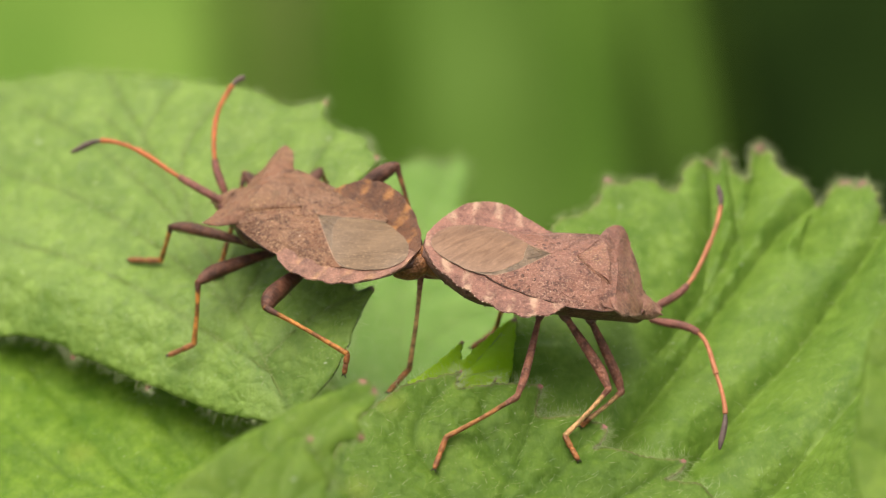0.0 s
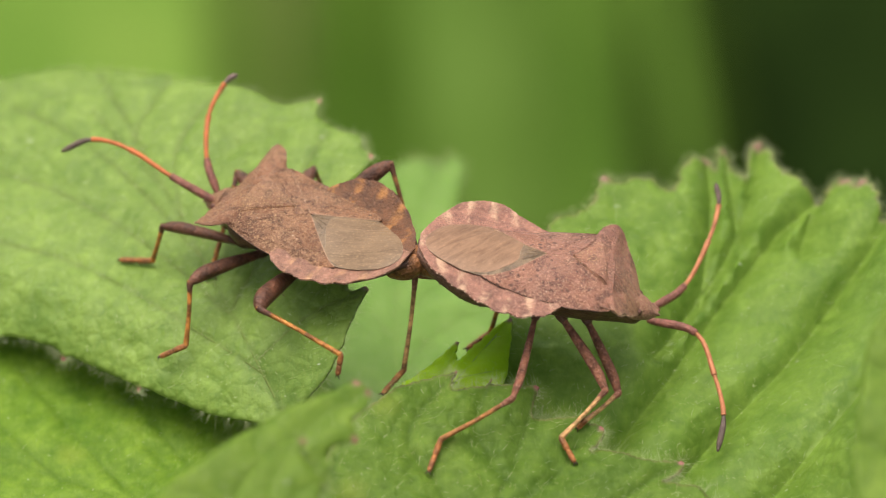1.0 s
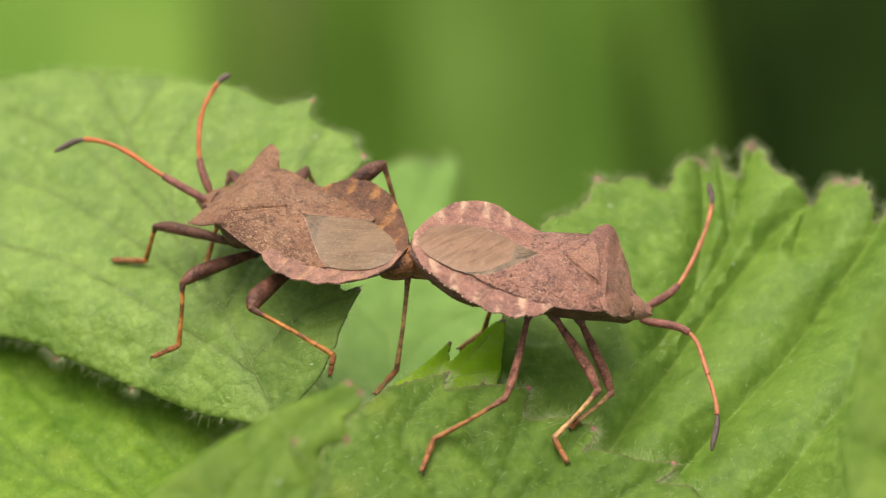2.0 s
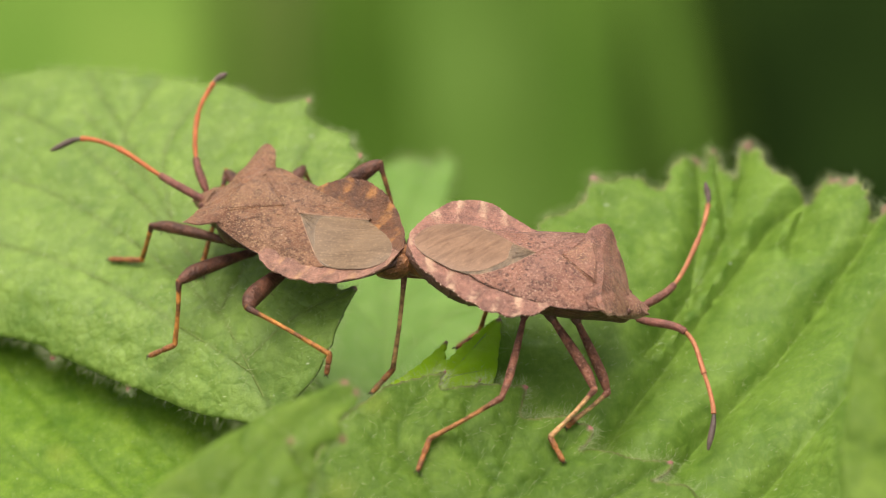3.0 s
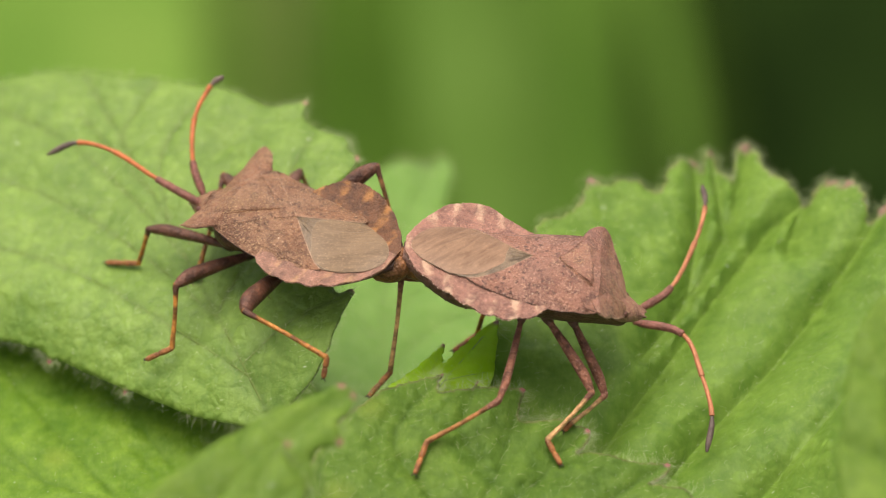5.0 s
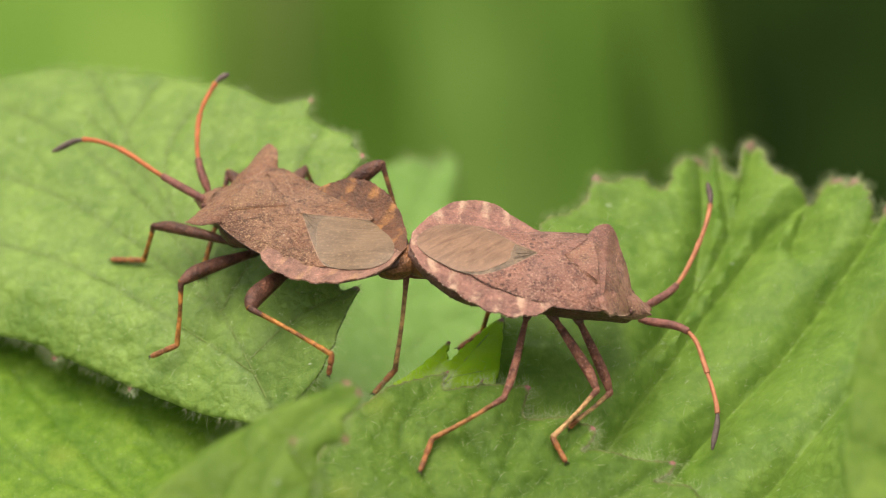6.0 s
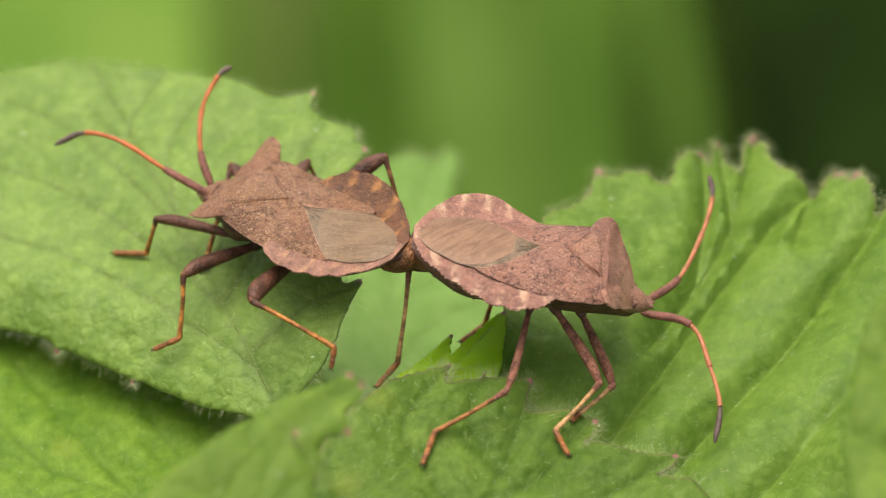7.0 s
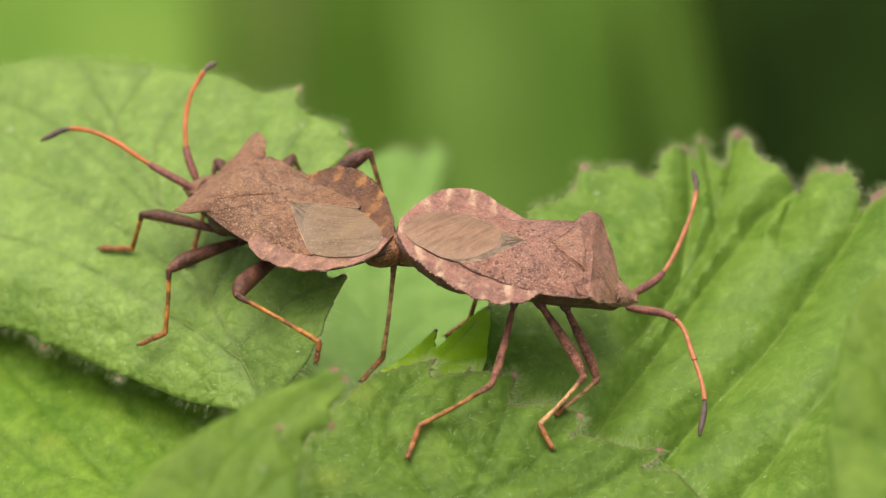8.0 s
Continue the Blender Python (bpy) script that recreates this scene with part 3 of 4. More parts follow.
# large leaf under the tan bug
grow(pose(-0.0095, -0.00488, -0.00745, 17.18, -8.84, -12.83),
     [(-0.44, 0.38), (-1.74, 0.44), (-4.54, 1.16), (-8.54, 2.71), (-9.12, 2.63), (-9.35, 3.01), (-11.63, 3.96), (-13.42, 4.72), (-13.91, 4.55), (-14.2, 5.08), (-14.98, 5.45), (-17.13, 6.1), (-20.44, 6.66), (-24.45, 10.04), (-25.9, 15.5), (-25.3, 21.4), (-23, 23.1), (-21, 23.6), (-19, 24.2), (-17, 24.5), (-14.8, 24.2), (-13, 23.9), (-11.7, 24), (-9.5, 23.4), (-7.5, 23.1), (-5.9, 22.5), (-4, 21.7), (-2.9, 21.9), (-1.9, 22), (-1.9, 20.9), (-0.5, 19.9), (0.9, 19.4), (1.2, 18.5), (1.9, 18), (1.6, 17), (0.9, 15), (1.9, 11.9), (2.3, 9), (2.75, 7.75), (3.8, 7.7), (3.4, 6.4), (3.1, 5.3), (2.79, 3.72), (1.86, 2.06), (0.56, 1.03)],
     [[(-0.14, 0.79), (-3.51, 5.92), (-6.8, 10.9), (-11.4, 17.8), (-15.9, 24.2)],
      [(-1.67, 3.11), (-6.85, 6.29), (-13.7, 10.1), (-20.21, 11.92)],
      [(-4.2, 6.8), (-9.6, 11.3), (-15.5, 14.9), (-21.5, 17.2)],
      [(-6.8, 10.9), (-11.6, 15.7), (-15.7, 19), (-20.5, 21.4)],
      [(-9.8, 15.4), (-12.9, 18.6), (-15.4, 21.1)],
      [(-8.3, 13.1), (-9.8, 17.8), (-9, 21.1), (-7.6, 22.8)],
      [(-4.2, 7), (-3, 11.8), (-1.8, 17), (-1, 19.8)],
      [(-11.4, 17.8), (-12.6, 19.4), (-11.9, 21.9), (-11.3, 23.8)],
      [(-2.11, 3.81), (0.5, 6.3), (2.9, 7.4)]],
     LEAF_DULL, 'large hairy green leaf with toothed rim, under the tan bug',
     bend=lambda x, y: 0.0008 * (x * x + y * y) + 0.2 * (math.sqrt(max(0.0, 0.843 * x + 0.537 * y) ** 2 + 0.8) - 0.894) * max(0.0, min(1.0, (11.0 + 0.537 * x - 0.843 * y) / 7.0)) - 0.05 * max(0.0, 6.0 - (y + 0.6 + 0.357 * x)) ** 2, vein_mat=VEIN_DARK, seed=1, puff=0.08, groove=0.06, lumps=0.13, quilt=0.09, step=0.3, rim_hair=1700, top_hair=1500, rim_tint=0.0, frill=0.07, tip_size=0.34, size=0.9, hang=0.2)
# leaf below it, in its shade
grow(pose(-0.01462, -0.0081, -0.0132, 9.71, -3.27, -4.68),
     [(12.1, -3.9), (9.5, 4.1), (6.6, 8.3), (0.4, 11.9), (-6.5, 13.9), (-12.9, 15.2), (-17.6, 12.6), (-18.1, 4.8), (-13.4, -2.5), (-6.4, -6.4), (3.8, -7)],
     [[(8.3, -3.9), (-0.1, 0.8), (-10, 5.3), (-17.6, 8.6)],
      [(3.8, -1.4), (0.4, 4.1), (-4.4, 10.4)],
      [(-2.4, 2), (-6.4, 6.6), (-11.1, 12.6)],
      [(-7.3, 4), (-11.7, 8.2)],
      [(1.5, -0.2), (-4.3, -2), (-8.6, -4.1)],
      [(-5, 3), (-9.4, 1.5), (-13.8, -0.1)]],
     LEAF_SPOTTED, 'yellow-spotted green leaf half shaded by another leaf',
     seed=2, rim_hair=200, top_hair=250, size=0.6, puff=0.08, groove=0.05, lumps=0.12, rim_tint=0.0)
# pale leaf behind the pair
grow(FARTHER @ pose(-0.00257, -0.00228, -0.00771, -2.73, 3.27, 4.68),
     [(-3.2, -2.7), (-4.8, 2.8), (-4.3, 10.8), (-3.3, 16.8), (-1.1, 21.2), (1.1, 23.2), (2.5, 24.3), (3.3, 23.7), (4, 23.9), (4.6, 25.2), (5.1, 23.2), (4.6, 20.6), (4.2, 16.8), (5.8, 12.6), (6.9, 7.3), (6.2, 0.5), (2.7, -3.8), (-0.3, -4.3)],
     [[(-0.6, -3.7), (-0.3, 3.9), (0.6, 12), (2.9, 20.6), (4.6, 24.8)],
      [(-0.3, 1.6), (1.6, 5), (3.7, 7.3), (6.4, 8.4)],
      [(0.1, 7.3), (2.7, 10.8), (4.8, 12.6)],
      [(-0.2, 5), (-1.9, 8.4), (-3.7, 10.8)],
      [(0.5, 11.4), (-0.8, 15), (-1.9, 18.7)],
      [(1.6, 16.2), (1.2, 20.6)]],
     LEAF_PALE, 'pale hairy green leaf behind the two bugs',
     vein_mat=VEIN_PALE, seed=3, rim_hair=600, top_hair=900, rim_tint=0.1, tip_size=0.3)
# thin bright leaf tip
grow(pose(-0.00012, -0.00442, -0.00723, 16.61, 3.27, 4.68),
     [(-5.5, -1.5), (-4.3, 0), (-3, 1.2), (-1.5, 2.4), (-0.4, 3.5), (0.5, 4.5), (0.35, 3.7), (0.4, 3), (1.1, 3.8), (2.2, 4.9), (2.8, 5.5), (3.5, 6), (3.5, 5.4), (3.3, 3.8), (2.9, 1.7), (2, -1.5), (-2, -3)],
     [[(-2.6, -3), (-0.2, 1.1), (3.5, 6)],
      [(-1.1, -0.2), (-0.5, 1.9), (0.5, 4.5)],
      [(0.4, 1.9), (2, 2.3), (2.9, 2.6)]],
     LEAF_BRIGHT, 'thin bright green leaf tip with dark teeth',
     vein_mat=VEIN_PALE, seed=4, rim_hair=60, top_hair=40, step=0.25, quilt=0.04, tip_size=0.38)
# large pleated leaf under the reddish bug
PLEATED = pose(0.01258, -0.00756, -0.01091, 19.19, 6.46, 9.3)
pleated_leaf = grow(PLEATED,
     [(-9.3, 5.9), (-9.2, 8.1), (-8.4, 11.9), (-6.7, 15.3), (-5.2, 18.1), (-3.9, 18.7), (-2.8, 19.4), (-2.4, 20.3), (-1.8, 21.4), (-1.1, 20.9), (-0.1, 21.3), (1, 21.1), (2.1, 20.4), (2.8, 21.9), (3.7, 22.7), (4.8, 23.4), (5.1, 22.3), (5.5, 23.5), (5.9, 24.1), (6.1, 22.3), (6.6, 21.4), (7.1, 23.2), (7.6, 23.9), (8.1, 23.4), (8.4, 21.4), (9.3, 20.1), (10.2, 18.9), (10.9, 19.8), (11.9, 20.1), (12, 19), (12.4, 19.2), (12.8, 17.6), (13, 16.1), (13.8, 16.9), (14.6, 16.6), (15.7, 13.2), (16.5, 5.8), (15.9, -1.1), (12.2, -6.3), (2.1, -6), (-6.6, -2.7)],
     [[(-0.4, 9.6), (1.5, 11.9), (5.3, 17.2), (7.9, 23.7)],
      [(-7.7, -3.4), (-3.6, 3.3), (0.3, 8.3), (3.3, 12.2), (5.5, 14.8), (8.1, 17.6), (11.8, 20.1)],
      [(-4.3, -3.8), (-0.5, 1.1), (3.6, 5.6), (6.8, 8.6), (11, 13.3), (13.8, 16.7)],
      [(-0, -4.3), (4.3, -0.1), (8, 3.9), (11.8, 7.6), (15.3, 11.1)],
      [(4.8, -4.8), (8.2, -1.8), (12.3, 2.2), (16, 5.4)],
      [(5.6, 17.1), (5.9, 24.1)],
      [(2.7, 13), (4.1, 18.1), (4.8, 23.3)],
      [(8.8, 16), (9.7, 18.1), (10.2, 19)]],
     LEAF, 'large pleated green leaf with hairy toothed rim',
     bend=lambda x, y: 0.035 * max(0.0, x - 3.0) ** 2 - 0.02 * max(0.0, -1.0 - x) ** 2 * max(0.0, min(1.0, (14.0 - y) / 6.0)), vein_mat=LEAF, seed=5, rim_tint=0.5, frill=0.28, rim_hair=2300, top_hair=2000, size=0.8, puff=0.0, groove=0.0, pleat=-1.2, lumps=0.09, quilt=0.12, cell=1.5, step=0.3, tip_size=0.65)
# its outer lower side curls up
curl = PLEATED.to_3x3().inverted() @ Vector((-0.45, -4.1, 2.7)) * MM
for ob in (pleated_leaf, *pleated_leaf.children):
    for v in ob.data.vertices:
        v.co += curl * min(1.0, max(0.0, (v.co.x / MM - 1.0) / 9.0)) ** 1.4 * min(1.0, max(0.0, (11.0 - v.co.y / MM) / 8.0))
# torn-edged leaf in front
grow(pose(0.00344, -0.0106, -0.00848, 18.4, 3.27, 4.68),
     [(-12.6, -4.1), (-10.7, 1.1), (-9.5, 4), (-8.7, 4.9), (-7.5, 5.9), (-6.3, 6.8), (-5.1, 7.3), (-4.0, 7.7), (-3.4, 7.9), (-2.9, 8.2), (-3.1, 7.7), (-3.3, 6.9), (-2.9, 6.7), (-2.1, 6.9), (-1.4, 7.1), (-1.1, 7.6), (-1.0, 7.1), (-0.1, 7.0), (0.6, 7.0), (1.4, 7.1), (1.2, 6.3), (1.0, 5.1), (1.9, 4.9), (2.6, 4.9), (3.3, 5.0), (4.0, 4.7), (4.7, 4.5), (4.6, 3.7), (4.3, 3.3), (3.9, 2.9), (4.7, 2.8), (5.6, 2.6), (6.3, 2.3), (7.0, 2.2), (7.9, 2.2), (8.8, 2.3), (8.6, 1.6), (8.1, 1.2), (7.6, 0.9), (8.6, 0.6), (9.7, 0.1), (10.5, -2.9), (2.4, -7), (-6.3, -6.9)],
     [[(-4.6, -6.9), (-1.5, -0.7), (0.2, 3.6), (1.4, 7.1)],
      [(-2.6, -2.8), (-4.7, 1.5), (-5.7, 4.3), (-2.9, 8.2)],
      [(-0.6, 1.4), (-2.1, 4.3), (-1.1, 7.6)],
      [(-1.9, -1.4), (1.6, 1.1), (3.2, 3.2), (4.7, 4.5)],
      [(-3.2, -4.2), (1.7, -1.8), (5.4, -0), (8.8, 2.3)],
      [(-4.1, -6.2), (-7.8, -2.4), (-9.8, 1.1), (-9, 4.3)]],
     LEAF_DEEP, 'deep green leaf with torn, pink-tipped hairy teeth',
     vein_mat=LEAF_DEEP, seed=6, size=0.95, rim_hair=1300, top_hair=800, step=0.26, puff=0.28, groove=0.14, lumps=0.16, quilt=0.13, cell=1.3, rim_tint=0.5, tip_size=0.38)
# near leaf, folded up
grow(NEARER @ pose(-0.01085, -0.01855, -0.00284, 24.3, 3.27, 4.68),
     [(-6.2, -3.1), (-4.2, 0.5), (-1.9, 2.6), (0.1, 4.1), (1.3, 4.9), (3, 5.9), (4.8, 6.7), (6.1, 7.3), (6.8, 6.7), (6.5, 5.7), (5.8, 5), (6, 3.9), (5.4, 3.7), (4.6, 3.3), (4.4, 2.2), (4.2, 1), (3.7, 0.7), (4, -1.9), (-0.1, -5.6)],
     [[(-2.1, -5), (0.6, 0.6), (3.5, 4.5), (6.7, 6.7)],
      [(0.6, 0.6), (2.9, 1.9), (6, 4)],
      [(-0.5, -1.6), (2.3, -0), (4.1, 1)],
      [(2.1, 2.7), (0.9, 3.5), (1.3, 4.8)],
      [(-0, -0.5), (-2.2, 0.7), (-3.4, 1)]],
     LEAF_NEAR, 'folded-up green leaf with pink-tipped teeth',
     vein_mat=VEIN_PALE, seed=7, rim_hair=250, top_hair=150, rim_tint=0.0, tip_size=0.34)
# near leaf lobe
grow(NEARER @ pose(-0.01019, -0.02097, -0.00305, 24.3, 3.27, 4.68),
     [(-3.4, -2.4), (-1.1, 1.9), (0.7, 4.7), (2.1, 5.7), (2.8, 5.6), (2.5, 5), (3.1, 4.1), (3.6, 3.4), (3.4, 2.7), (3.6, 0.9), (3.8, -2.5)],
     [[(-0.1, -2.5), (0.9, 1.9), (2.1, 5.4)],
      [(0.7, 0.9), (2.3, 2.5), (3.5, 3.4)]],
     LEAF_NEAR, 'small near lobe with pink-tipped teeth',
     vein_mat=VEIN_PALE, seed=8, rim_hair=120, top_hair=60, rim_tint=0.0, tip_size=0.34)

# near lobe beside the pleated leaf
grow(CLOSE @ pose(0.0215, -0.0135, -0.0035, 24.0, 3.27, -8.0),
     [(-0.3, -5), (-1.1, -0.9), (-1.2, 1.4), (-1.2, 3.9), (-1.1, 6.6), (-0.7, 8.1), (-0.2, 9.3), (0.6, 10.1), (2.3, 10.8), (4.2, 9), (5.2, 4.4), (5.3, -4.2)],
     [[(2.5, -4.6), (2, 0.6), (1.3, 5.5), (0.4, 9.1)],
      [(1.7, 3.2), (0.2, 5), (-0.9, 5.5)],
      [(2.2, -0.7), (0.6, 0.4), (-1, 0.8)]],
     LEAF_NEAR, 'soft green leaf lobe close to the lens',
     vein_mat=VEIN_PALE, seed=9, rim_hair=150, top_hair=80, rim_tint=0.0, tip_size=0.3)

part("stem", tube([(1, -3, 982), (3, 3, 900), (-4, 8, 600), (6, 4, 300), (2, 4, 0)], [1.3, 2.0, 2.8, 3.4, 4.0], 12), STEM, plant, "ribbed green stem")


# ---------------------------------------------------------------- the two bugs
def build_bug(name, m, label, shape, shell_mat, wing_mat, edge_mat, film_mat, femur_mat, legs, feelers):
    """shape: shoulder, rear corner of the pronotum, scutellum tip, wing seam's end and head tip (x, half width, height), and the abdomen."""
    bug = thing(name, m, label, "insect", "pair of bugs on the leaves")
    (sx, sy, sz), (rx, ry, rz), (tx, tz), (mx, mz), (cx, cy, cz), (ex, ez) = shape["points"]
    drop, waist, cut, scut_mat = shape["drop"], shape["waist"], shape["cut"], shape["shield"]
    ARCH = 0.055

    def crown(x):
        return table(x, (0, mz - 0.12), (mx + 0.4, mz), (cx, cz + ARCH * cy * cy), (tx, tz), (rx, rz + ARCH * ry * ry),
                     (0.5 * (sx + rx), rz + ARCH * ry * ry + 0.02), (sx + 0.3, 0.62 * (rz + 0.5) + 0.38 * ez), (ex - 1.2, 0.45 * rz + 0.55 * ez + 0.25), (ex, ez))

    def abdomen(x, stops):
        lobes = (abs(math.sin(math.pi * (x - 0.3) / 1.25)) * 0.10 + 0.03 * abs(math.sin(9.0 * x))) * min(1.0, x)
        return table(x, *stops) + lobes - 0.05

    def back(x, y):
        return crown(x) - ARCH * y * y

    # belly and thorax underneath
    rows = []
    end = ex - 1.2
    for i in range(26):
        x = 0.1 + (end - 0.1) * i / 25
        w = table(x / end * 12.8, (0, 0.5), (0.5, 1.1), (1.5, 2.05), (3.5, 3.1), (5.5, 2.75), (8, 2.3), (10.5, 1.8), (12, 0.95), (12.8, 0.6))
        low = table(x / end * 12.8, (0, -0.5), (1.5, -1.25), (4, -1.85), (8, -2.1), (10.5, -2.2), (12.8, -2.0 + 0.2 * ez)) * drop
        top = crown(x) - 0.32 - 0.25 * max(0.0, x - rx)
        rows.append((x, w, top, low, min(-0.05, top - 0.3)))
    top, low, mid = rows[-1][2:]
    for k in (1, 2, 3, 4):
        s = math.cos(0.5 * math.pi * k / 4.2)
        rows.append((end + 0.6 * math.sin(0.5 * math.pi * k / 4.2), 0.6 * s, mid + (top - mid) * s, mid + (low - mid) * s, mid))
    part("abdomen", loft(rows), shape["belly"], bug, "dark brown underside")
    for k in range(5):
        x = 1.6 + 1.15 * k
        w, low = np.interp(x, [r[0] for r in rows], [r[1] for r in rows]), np.interp(x, [r[0] for r in rows], [r[3] for r in rows])
        part("belly_ring", tube([(x, w * math.cos(a) * 1.005, low * math.sin(a) * 1.01 - 0.02) for a in np.linspace(0.15, math.pi - 0.15, 9)], [0.045] * 9, 6, 3), shape["belly"], bug)

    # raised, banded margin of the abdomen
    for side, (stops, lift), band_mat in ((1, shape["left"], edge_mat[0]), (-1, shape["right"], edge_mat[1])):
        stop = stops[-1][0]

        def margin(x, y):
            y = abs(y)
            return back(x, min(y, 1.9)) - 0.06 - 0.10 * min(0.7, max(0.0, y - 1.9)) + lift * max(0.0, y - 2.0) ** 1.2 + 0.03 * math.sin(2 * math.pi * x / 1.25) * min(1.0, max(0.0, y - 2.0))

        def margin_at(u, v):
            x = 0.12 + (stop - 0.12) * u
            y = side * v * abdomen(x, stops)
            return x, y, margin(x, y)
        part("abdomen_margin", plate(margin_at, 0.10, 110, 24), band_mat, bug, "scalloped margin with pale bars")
        saw = bmesh.new()
        jog = random.Random(5 + side)
        for x in np.arange(0.5, stop - 0.2, 0.24):
            x += jog.uniform(-0.06, 0.06)
            y = abdomen(x, stops)
            z = margin(x, y) - 0.05
            slope = (abdomen(x + 0.1, stops) - abdomen(x - 0.1, stops)) / 0.2
            n = Vector((-slope, 1.0)).normalized()
            big = jog.uniform(0.4, 1.0) * shape["teeth"]
            q = [(x - 0.07 * n.y, y + 0.07 * n.x - 0.03), (x + 0.07 * n.y, y - 0.07 * n.x - 0.03), (x + n.x * 0.06 * big, y + n.y * 0.06 * big)]
            vs = [saw.verts.new(Vector((a, side * b, z + up)) * MM) for up in (0.035, -0.035) for a, b in q[:2]] + [saw.verts.new(Vector((q[2][0], side * q[2][1], z)) * MM)]
            for f in ((0, 1, 4), (2, 4, 3), (0, 4, 2), (1, 3, 4), (0, 2, 3, 1)):
                saw.faces.new([vs[i] for i in f])
        part("margin_teeth", saw, RIM_TOOTH, bug, "row of tiny pale teeth", "stuff")

    # wings: leathery part between the seam and the outer edge, each side with its own lie
    tip = shape["tip"]
    for side, wing in ((1, shape["wing_left"]), (-1, shape["wing_right"])):
        rim_stops, seam_stops, wing_droop = wing["rim"], wing["seam"], wing["droop"]
        tail, head = rim_stops[0][0], rim_stops[-1][0]

        def wing_top(x, y):
            return back(min(x, rx), y) + 0.09 - wing_droop * max(0, abs(y) - 1.9) ** 1.3 - 0.12 * max(0.0, x - rx) + 0.03 * noise.noise(Vector((0.9 * x, 0.9 * y, 2.0 + side)))

        def seam(x):
            return table(x, *seam_stops) if x < tip else 0.0

        def wing_at(u, v):
            x = tail + (head - tail) * u
            a, b = seam(x), table(x, *rim_stops)
            y = side * (min(a, b - 0.03) + (b - min(a, b - 0.03)) * v)
            return x, y, wing_top(x, y) - 0.05 * v ** 12
        part("forewing", plate(wing_at, 0.06, 60, 20), wing_mat, bug, "leathery speckled forewing")
        xs = np.linspace(tip - 0.05, tail + 0.05, 7)
        part("wing_seam", tube([(x, side * (seam(x) - 0.005), wing_top(x, seam(x)) - 0.035) for x in xs], [0.042] * 7, 8, 4), SEAM_PALE, bug, "raised pale seam of the forewing")
        xs = np.linspace(tail + 0.05, head - 0.1, 14)
        part("wing_edge", tube([(x, side * (table(x, *rim_stops) + 0.01), wing_top(x, table(x, *rim_stops)) - 0.08) for x in xs], [0.026] * 14, 6, 3), SUTURE, bug, "dark outer edge of the forewing")
        corner = wing["corner"]
        xs = np.linspace(tip, corner[0], 8)
        part("wing_fold", tube([(x, side * corner[1] * (x - tip) / (corner[0] - tip), wing_top(x, corner[1] * (x - tip) / (corner[0] - tip)) - 0.004) for x in xs], [0.024] * 8, 6, 3),
             SEAM_PALE if wing["bright"] else wing_mat, bug, "fine seam of the forewing")
        for share, end in ((0.40, 0.75), (0.78, 0.85)):
            xs = np.linspace(head - 0.4, tail + (head - tail) * (1 - end), 7)
            rows = [(x, (1 - share) * max(seam(x), corner[1] * max(0.0, x - tip) / (corner[0] - tip)) + share * table(x, *rim_stops)) for x in xs]
            part("wing_vein", tube([(x, side * y, wing_top(x, y) - 0.012) for x, y in rows], [0.026] * 7, 6, 4), wing_mat, bug, "raised vein of the forewing")

    def sheet(outline, lift, dome):
        closed = curve([*outline, outline[0]], 6)[:-1]
        mid = closed.mean(0)

        def at(u, v):
            x, y = mid + (closed[int(round(u * len(closed))) % len(closed)] - mid) * v
            return x, y, back(x, y) - 0.035 + (lift + 0.035) * min(1.0, max(0.0, (x - 0.2) / 2.2)) + dome * (1 - v ** 4) + 0.012 * math.sin(4.0 * y + x) * (1 - v)
        return plate(at, 0.03, len(closed), 14, True), closed
    mesh, rim_line = sheet(shape["membrane"], 0.055, 0.0)
    part("wing_membrane", mesh, FOLD, bug, "greyish edge of the folded wing membrane")
    mesh, rim_line = sheet(shape["disc"], 0.075, 0.04)
    part("membrane_disc", mesh, film_mat, bug, "satin translucent wing membrane")
    loop = [(x, y, back(x, y) - 0.05 + 0.10 * min(1.0, max(0.0, (x - 0.2) / 2.2))) for x, y in rim_line[::3]]
    part("membrane_rim", tube(loop + loop[:1], [0.022] * (len(loop) + 1), 6, 3, 0.6), FILM_RIM, bug, "greyish rim of the membrane")
    for k, y in enumerate((-0.08, 0.10, 0.28)):
        turn = shape["fold_side"]
        part("membrane_fold", tube([(tip - 0.15 - 0.08 * k, 0.25 * y * turn, back(tip, 0) + 0.065), (tip - 0.6, y * turn, back(tip - 0.6, y) + 0.075), (tip - 1.05 - 0.12 * k, (y * 2.4 - 0.05) * turn, back(tip - 1.1, y) + 0.07)],
             [0.012, 0.018, 0.010], 7, 4, 0.5), FOLD, bug, "grey-green fold at the membrane's root")
    apex, half = shape["scutellum"]

    def hind(y):
        """Where the pronotum's hind margin crosses the back."""
        return shape["hind"] - shape["hind_slant"] * min(max(y, -3.3), 1.4)

    def scut_at(u, v):
        y = (2 * v - 1) * half * u
        x = apex + (hind(y) + 0.25 - apex) * u
        return x, y, back(x, y) + 0.15 + 0.05 * (1 - abs(2 * v - 1)) - 0.03 * abs(2 * v - 1) ** 6
    part("scutellum", plate(scut_at, 0.10, 24, 16), scut_mat, bug, "golden-brown triangular shield")
